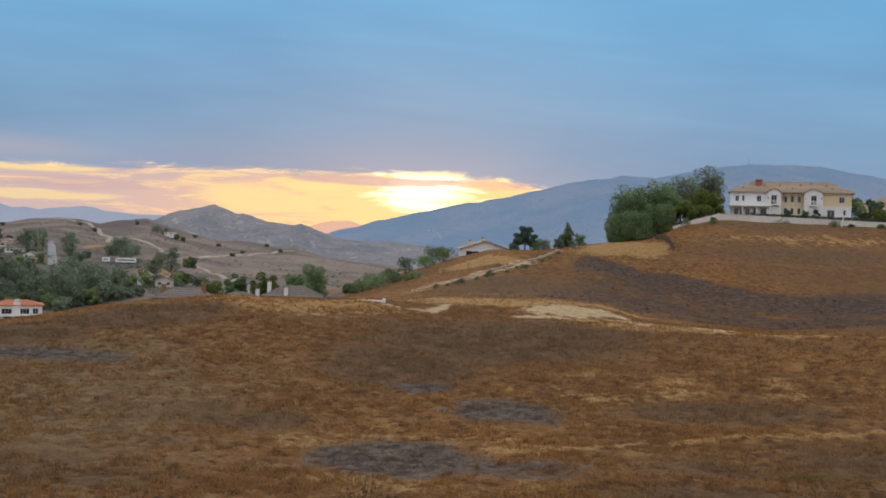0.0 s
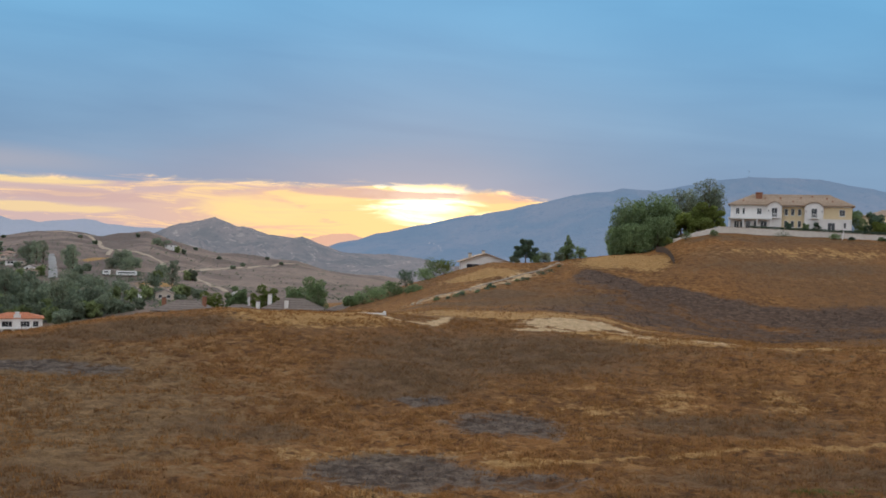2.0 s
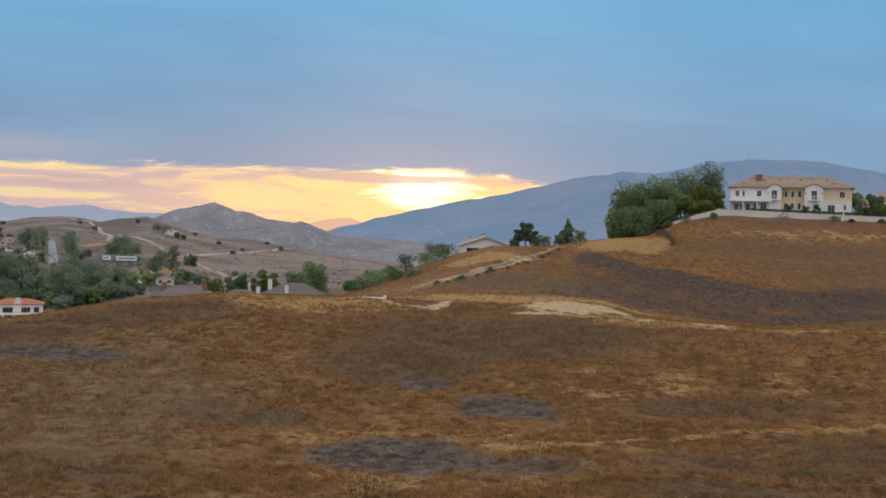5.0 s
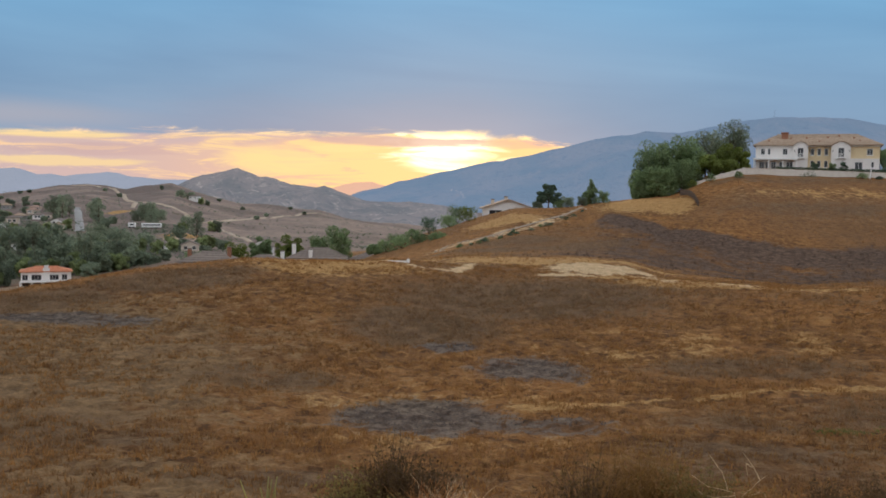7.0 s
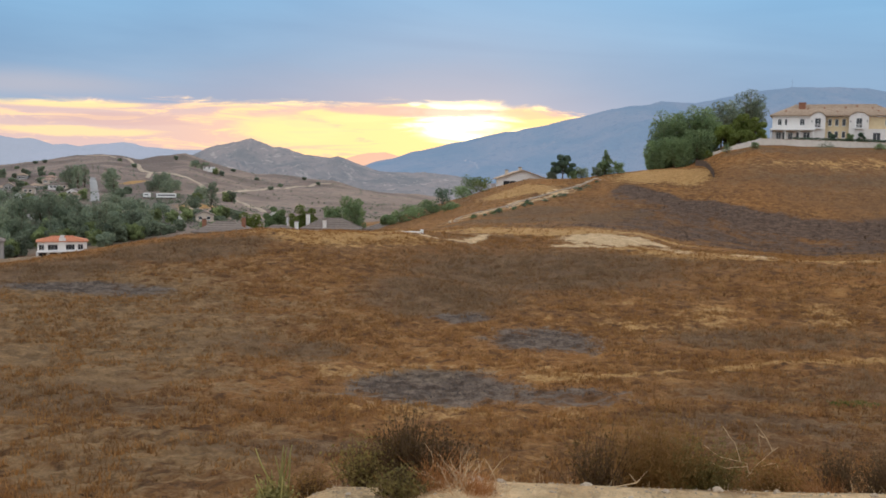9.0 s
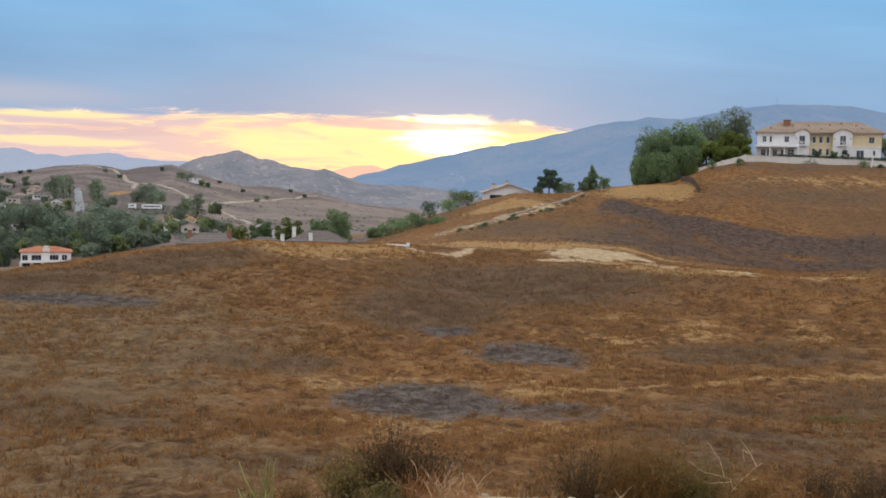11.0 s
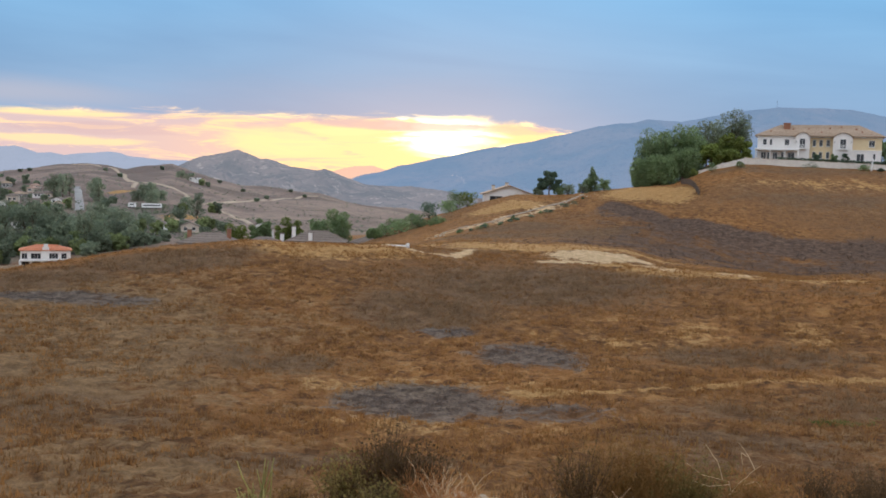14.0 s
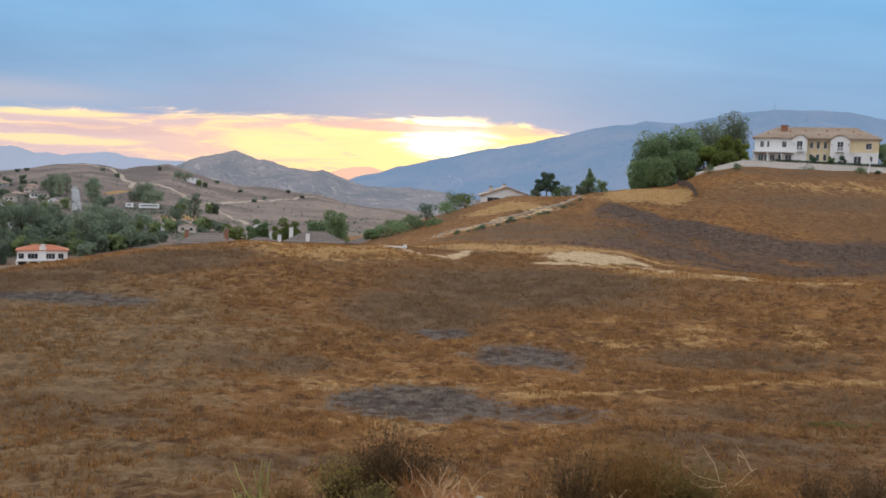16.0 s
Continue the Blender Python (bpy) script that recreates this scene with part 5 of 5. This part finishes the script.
GREENS = leaf_material("fresh_grass", (0.11, 0.13, 0.035), (0.21, 0.22, 0.06), 0.1)
DARKSTRAW = leaf_material("brown_weeds", (0.180, 0.096, 0.042), (0.325, 0.175, 0.073), 0.1)
ASH = leaf_material("charred_weeds", (0.088, 0.072, 0.064), (0.240, 0.192, 0.165), 0.1)
tufts("dry_grass", "dry straw-coloured grass tufts over the slopes", 1, 80000, 20, 125, 0.36, STRAW, lambda x, y, m: np.clip(0.55 + 0.5 * m[TAN] - m[BURNT] * 1.2 - 0.8 * m[SCRUB] - m[BARE], 0, 1), 6, 0.9, 0.09)
tufts("brown_weeds", "low dark brown dead weeds over the slopes", 2, 60000, 20, 125, 0.36, DARKSTRAW, lambda x, y, m: np.clip(0.45 + 0.5 * m[SCRUB] - m[TAN] - m[BARE] - 0.6 * m[BURNT], 0, 1), 6, 0.9, 0.08)
tufts("charred_weeds", "grey charred stubble on the burnt patches", 3, 50000, 40, 95, 0.18, ASH, lambda x, y, m: np.clip(m[BURNT] * 1.3 - 0.2, 0, 1))
tufts("green_grass", "thin patch of green grass among the dry grass", 6, 60000, 42, 56, 0.16, GREENS, lambda x, y, m: 0.9 * spot(x, y, 20.6, 48.4, 2.6, 1.6))
tufts("hill_grass", "dry grass on the hill below the mansion", 4, 40000, 120, 245, 0.34, STRAW, lambda x, y, m: np.clip(0.5 - m[GULCH] * 1.5 - m[SCRUB] - m[BARE], 0, 1) * (x > -5))
BRUSH = leaf_material("dead_brush", (0.245, 0.158, 0.090), (0.395, 0.262, 0.150), 0.1)
GULLY_BRUSH = leaf_material("gully_brush", (0.122, 0.084, 0.063), (0.215, 0.150, 0.110), 0.1)
tufts("hill_weeds", "dark dead weeds on the hill", 5, 24000, 120, 245, 0.34, DARKSTRAW, lambda x, y, m: np.clip(0.15 + m[SCRUB] - m[BARE] - m[TAN] - m[GULCH], 0, 1) * (x > -12))
tufts("gully_brush", "dark leafless brush in the burnt gully", 8, 26000, 130, 235, 0.50, GULLY_BRUSH, lambda x, y, m: np.clip(0.9 * m[GULCH] - m[BARE], 0, 1), 9, 1.1, 0.06)
tufts("dead_brush", "knee-high grey-brown dead brush near the crest", 9, 42000, 52, 122, 0.46, BRUSH, lambda x, y, m: np.clip(1.1 * m[SCRUB] - 0.1 - m[BARE] - m[BURNT], 0, 1), 11, 1.1, 0.045)


# ---- plants on the lookout's edge ----
def sprig(rng, verts, faces, base, lean, length, width, bend=0.25, segs=4):
    """One thin tapering stem as a three-sided ribbon; returns the points along it."""
    side = Vector((-lean.y, lean.x, 0))
    if side.length < 1e-3:
        side = Vector((1, 0, 0))
    side.normalize()
    pts, d, p = [], Vector(lean).normalized(), Vector(base)
    for i in range(segs + 1):
        pts.append(p.copy())
        d = (d + Vector((rng.gauss(0, bend), rng.gauss(0, bend), rng.gauss(0, bend) * 0.5)) * 0.5).normalized()
        p = p + d * length / segs
    o = len(verts)
    for i, q in enumerate(pts):
        w = width * (1 - 0.75 * i / segs) / 2
        f = d.cross(side).normalized() * w
        verts += [q - side * w - f * 0.5, q + side * w - f * 0.5, q + f]
    for i in range(segs):
        a, b = o + i * 3, o + i * 3 + 3
        for k in range(3):
            faces.append((a + k, a + (k + 1) % 3, b + (k + 1) % 3, b + k))
    return pts


def shrub(name, seed, m, label, h, w, stems, mat, leaf=0.0, leaf_mat=None, stem=0.005, bend=0.3, group="", spread=1.0):
    rng = random.Random(seed)
    t = thing(name, m, label, "shrub", group)
    verts, faces, spots = [], [], []
    for _ in range(stems):
        a, k = rng.random() * math.tau, rng.random() ** 0.7 * spread
        lean = Vector((math.cos(a) * k * w / h * 0.62, math.sin(a) * k * w / h * 0.5, 1.0))
        ln = h * rng.uniform(0.45, 1.02) * (1.0 - 0.15 * k)
        base = Vector((rng.gauss(0, w * 0.10), rng.gauss(0, w * 0.08), -0.03))
        pts = sprig(rng, verts, faces, base, lean, ln * 1.1, stem * rng.uniform(0.6, 1.3), bend)
        if leaf:
            for q0, q1 in zip(pts[:4], pts[1:5]):
                for _ in range(3):
                    f = rng.random()
                    spots.append((q0.lerp(q1, f) + Vector((rng.gauss(0, leaf), rng.gauss(0, leaf), rng.gauss(0, leaf))), Vector((rng.gauss(0, 1), rng.gauss(0, 1), rng.gauss(0.3, 1))).normalized()))
    mesh_part("twig_mass", verts, faces, mat, t)
    if leaf:
        leaves(rng, spots, leaf, leaf_mat, "foliage", t)
    return t


TWIG_DARK = plain("dark_twigs", (0.085, 0.054, 0.032), (0.170, 0.108, 0.058), 20.0, 0.9, 0.1, 0.0)
TWIG_PALE = plain("pale_dead_twigs", (0.52, 0.37, 0.21), (0.70, 0.52, 0.32), 20.0, 0.9, 0.1, 0.0)
TWIG_RUST = leaf_material("rusty_dry_stems", (0.32, 0.140, 0.052), (0.62, 0.33, 0.13), 0.1)
OLIVE = leaf_material("olive_leaves", (0.150, 0.120, 0.040), (0.310, 0.240, 0.082), 0.1)
OLIVE_BROWN = leaf_material("olive_brown_leaves", (0.200, 0.112, 0.038), (0.370, 0.215, 0.074), 0.1)
SAGE = leaf_material("sage_green_stalks", (0.300, 0.268, 0.090), (0.540, 0.475, 0.195), 0.2)
DARK_OLIVE = leaf_material("dark_olive_leaves", (0.080, 0.050, 0.020), (0.195, 0.120, 0.043), 0.1)
DEADLEAF = leaf_material("dark_dead_leaves", (0.090, 0.056, 0.028), (0.210, 0.128, 0.056), 0.1)


def stalk_plant():
    """Upright fleshy green stalks with small leaves at the foot."""
    rng = random.Random(31)
    t = thing("stalk_plant", on(-0.93, 4.72), "pale green plant with upright woolly stalks", "plant")
    for i in range(13):
        a = rng.uniform(0, math.tau)
        k = rng.uniform(0.02, 0.62)
        bm = bmesh.new()
        ln = rng.choice((0.16, 0.22, 0.28, 0.33, 0.38)) * rng.uniform(0.9, 1.08)
        x, y = rng.gauss(0, 0.03), rng.gauss(0, 0.025)
        dx, dy = (math.cos(a) - 0.3) * k * 0.75, math.sin(a) * k * 0.4
        tube(bm, [(x, y, -0.02), (x + dx * ln * 0.35, y + dy * ln * 0.4, ln * 0.4), (x + dx * ln * 0.75, y + dy * ln * 0.7, ln * 0.75), (x + dx * ln * 0.95, y + dy * ln, ln)], [0.0056, 0.0048, 0.0040, 0.0030], 6)
        part("stalk", bm, SAGE, t, smooth=True)
    spots = [(Vector((rng.gauss(0, 0.05), rng.gauss(0, 0.04), abs(rng.gauss(0.02, 0.06)))), Vector((rng.gauss(0, 1), -0.6, rng.gauss(0.4, 1))).normalized()) for _ in range(1500)]
    leaves(rng, spots, 0.011, SAGE, "leaves", t, "small grey-green leaves at the foot")


stalk_plant()
shrub("olive_shrub", 1, on(-0.86, 5.5), "small olive-brown shrub behind the green stalks", 0.26, 0.30, 150, TWIG_DARK, 0.009, OLIVE_BROWN, 0.004)
shrub("dark_shrub", 2, on(-0.30, 5.35), "dark dead-looking shrub with upright shoots", 0.46, 0.42, 210, TWIG_DARK, 0.010, DARK_OLIVE, 0.006, 0.22)
shrub("dark_shrub", 3, on(-0.08, 5.25), "dark shrub with stiff brown shoots", 0.36, 0.46, 150, TWIG_DARK, 0.011, DEADLEAF, 0.006, 0.28)
shrub("dark_shrub", 19, on(-0.27, 5.32), "few tall dark plume-like shoots", 0.55, 0.20, 40, TWIG_DARK, 0.007, DEADLEAF, 0.009, 0.12)
shrub("olive_shrub", 4, on(-0.52, 5.3), "olive-green feathery shrub on the dirt edge", 0.34, 0.42, 190, TWIG_DARK, 0.010, OLIVE, 0.004)
shrub("olive_shrub", 5, on(-0.28, 4.75), "low olive shrub in the dirt", 0.20, 0.40, 200, TWIG_DARK, 0.009, OLIVE, 0.004, 0.4)
shrub("dry_tangle", 6, on(-0.05, 4.85), "tangle of pale and rusty dry stems", 0.26, 0.85, 300, TWIG_RUST, stem=0.004, bend=0.8)
shrub("dry_tangle", 7, on(0.02, 4.8), "tangle of bleached dead twigs over the shrub", 0.26, 0.80, 60, TWIG_PALE, stem=0.005, bend=0.7)
shrub("dry_grass_clump", 8, on(0.12, 4.72), "rusty dry grass clump on the dirt", 0.18, 0.46, 260, TWIG_RUST, stem=0.003, bend=0.5)
shrub("dark_shrub", 9, on(0.88, 5.75), "dark olive shrub with bare woody stems", 0.52, 0.46, 130, TWIG_DARK, 0.010, DARK_OLIVE, 0.007, 0.4)
shrub("feathery_bush", 10, on(1.25, 5.9), "broad feathery olive-brown bush on the edge", 0.68, 1.0, 700, OLIVE_BROWN, 0.008, OLIVE_BROWN, 0.0035, 0.35)
shrub("feathery_bush", 11, on(1.58, 5.85), "olive-green feathery bush on the edge", 0.52, 0.76, 420, OLIVE, 0.009, OLIVE, 0.0035, 0.35)
shrub("rusty_bush", 12, on(1.92, 5.5), "rusty dry bush beside the dirt path", 0.26, 0.60, 260, TWIG_RUST, 0.010, OLIVE_BROWN, 0.003, 0.35)
shrub("dark_shrub", 13, on(2.30, 5.6), "dark shrub with rusty dry stems", 0.34, 0.34, 180, TWIG_DARK, 0.009, DEADLEAF, 0.005, 0.3)
shrub("dark_shrub", 14, on(2.62, 5.5), "dark shrub with upright twigs", 0.38, 0.36, 180, TWIG_DARK, 0.009, DEADLEAF, 0.005, 0.25)
shrub("dark_shrub", 18, on(2.42, 5.3), "dark shrub with bare rusty twigs", 0.30, 0.40, 150, TWIG_DARK, 0.008, DEADLEAF, 0.005, 0.45)
shrub("rusty_bush", 15, on(2.02, 5.12), "rusty dry stems at the foot of the shrubs", 0.18, 0.7, 200, TWIG_RUST, stem=0.003, bend=0.5)
shrub("olive_shrub", 16, on(-1.95, 4.7), "low olive and rust shrub on the slope's edge", 0.20, 0.42, 220, TWIG_RUST, 0.010, OLIVE_BROWN, 0.003, 0.3)
shrub("rusty_bush", 17, on(-2.2, 4.9), "thin rusty stems on the slope's edge", 0.20, 0.6, 60, TWIG_RUST, stem=0.003, bend=0.4)
for i, (x, y) in enumerate(((0.62, 5.08), (0.85, 5.1), (1.05, 5.12), (1.5, 5.15), (1.75, 5.12), (2.15, 5.0), (2.3, 5.05), (-0.62, 4.95), (-0.75, 4.85), (-1.15, 4.7), (0.32, 5.0), (-1.62, 4.6), (-2.35, 4.5), (-1.42, 4.55), (-2.05, 4.4), (2.0, 5.1), (0.45, 5.05))):
    shrub("dry_stem_clump", 20 + i, on(x, y), "few thin bleached grass stems", 0.24 if x < -1.3 else 0.10, 0.22, 7, TWIG_PALE, stem=0.003, bend=0.35, group="bleached stems")


def dead_branch():
    rng = random.Random(77)
    t = thing("dead_branch", pose(1.80, 5.72, height(1.80, 5.72)) @ Matrix.Diagonal((0.95, 1, 1.0, 1)), "bare bleached branch with curling twigs", "branch")
    arms = [[(0, 0, 0.0), (-0.02, 0, 0.22), (-0.18, 0, 0.27), (-0.32, 0, 0.36)], [(-0.02, 0, 0.22), (-0.14, 0, 0.20), (-0.26, 0, 0.25)], [(-0.06, 0, 0.24), (-0.10, 0.02, 0.36), (-0.16, 0.02, 0.46)],
            [(0, 0, 0.15), (0.08, 0, 0.24), (0.16, 0, 0.32), (0.19, 0, 0.36)], [(0.15, 0, 0.31), (0.12, 0, 0.40), (0.03, 0, 0.50)], [(0.09, 0, 0.39), (0.05, 0, 0.42), (0.06, 0, 0.34)], [(0.07, 0, 0.23), (0.17, 0, 0.24), (0.19, 0, 0.21)]]
    for arm in arms:
        bm = bmesh.new()
        pts = [Vector(p) + Vector((rng.gauss(0, .006), rng.gauss(0, .02), rng.gauss(0, .006))) for p in arm]
        fine = []
        for i in range(len(pts) - 1):
            p0, p1, p2, p3 = pts[max(i - 1, 0)], pts[i], pts[i + 1], pts[min(i + 2, len(pts) - 1)]
            for f in (0.0, 0.33, 0.67):
                fine.append(0.5 * (2 * p1 + (p2 - p0) * f + (2 * p0 - 5 * p1 + 4 * p2 - p3) * f * f + (3 * p1 - p0 - 3 * p2 + p3) * f ** 3) + Vector((0, 0, rng.gauss(0, 0.004))))
        fine.append(pts[-1])
        tube(bm, fine, [0.0030 - 0.0018 * i / (len(fine) - 1) for i in range(len(fine))], 5)
        part("twig", bm, TWIG_PALE, t)


dead_branch()
fallen = thing("fallen_twig", on(0.98, 5.02), "small bleached forked twig on the dirt", "twig")
part("twig", tube(bmesh.new(), [(-0.14, 0, 0.0), (0, 0, 0.03), (0.06, 0.02, 0.09)], [0.003, 0.003, 0.0015], 5), TWIG_PALE, fallen)
part("twig", tube(bmesh.new(), [(0, 0, 0.03), (-0.04, 0, 0.08)], [0.0025, 0.0012], 5), TWIG_PALE, fallen)


def stone(seed, x, y, s, flat):
    rng = random.Random(seed)
    bm = bmesh.new()
    bmesh.ops.create_icosphere(bm, subdivisions=2, radius=1.0)
    off = Vector((seed * 3.1, 0, 0))
    for v in bm.verts:
        v.co *= 0.8 + 0.4 * noise.noise(v.co * 1.3 + off)
        v.co.x *= s * 1.3
        v.co.y *= s
        v.co.z *= s * flat
    ob = part("stone", bm, STONE, None, smooth=False)
    ob.matrix_basis = pose(x, y, height(x, y) + s * flat * 0.25, 0, 0, rng.random() * 360)
    return tagged(ob, "small pale stone lying on the dirt", "stone", "stones on the lookout")


for i, (x, y, s, f) in enumerate(((1.12, 4.93, 0.026, 0.6), (1.42, 5.02, 0.028, 0.8), (1.75, 5.06, 0.020, 0.8), (0.72, 5.05, 0.035, 0.3), (1.95, 4.95, 0.015, 0.6), (0.12, 5.04, 0.045, 0.3), (0.25, 5.06, 0.03, 0.35), (-0.55, 4.75, 0.02, 0.5), (-0.34, 5.02, 0.03, 0.6), (-1.1, 4.75, 0.03, 0.4), (2.2, 4.9, 0.02, 0.6), (0.5, 4.8, 0.012, 0.6), (1.6, 4.8, 0.012, 0.6), (0.9, 4.75, 0.014, 0.5), (1.3, 4.72, 0.012, 0.6))):
    stone(i + 1, x, y, s, f)


def gravel():
    rng = random.Random(12)
    verts, faces = [], []
    for _ in range(2600):
        x, y, s = rng.uniform(-2.5, 3.0), rng.uniform(3.6, 5.2), rng.choice((0.002, 0.003, 0.005, 0.009)) * rng.uniform(0.6, 1.2)
        z = float(lie(x, y)) + bumps(x, y)
        o = len(verts)
        verts += [(x + s, y, z), (x - s * 0.8, y + s * 0.8, z), (x - s * 0.8, y - s * 0.8, z), (x, y, z + s)]
        faces += [(o, o + 1, o + 3), (o + 1, o + 2, o + 3), (o + 2, o, o + 3)]
    tagged(mesh_part("gravel", verts, faces, STONE), "fine pale gravel on the dirt lookout", "gravel", kind="stuff")


gravel()

# rubble edging the hill path
krng = random.Random(63)
for i in range(34):
    f = krng.random() * (len(HILL_PATH) - 1.01)
    (x0, y0), (x1, y1) = HILL_PATH[int(f)], HILL_PATH[int(f) + 1]
    g = f - int(f)
    side = krng.choice((1.2, 1.5, 2.2, 3.0))
    ob = stone(60 + i, x0 + (x1 - x0) * g + side, y0 + (y1 - y0) * g - side * 0.7, krng.uniform(0.14, 0.38), krng.uniform(0.5, 0.9))
    tagged(ob, "rough pale rock edging the hill path", "rock", "rocks along the hill path")
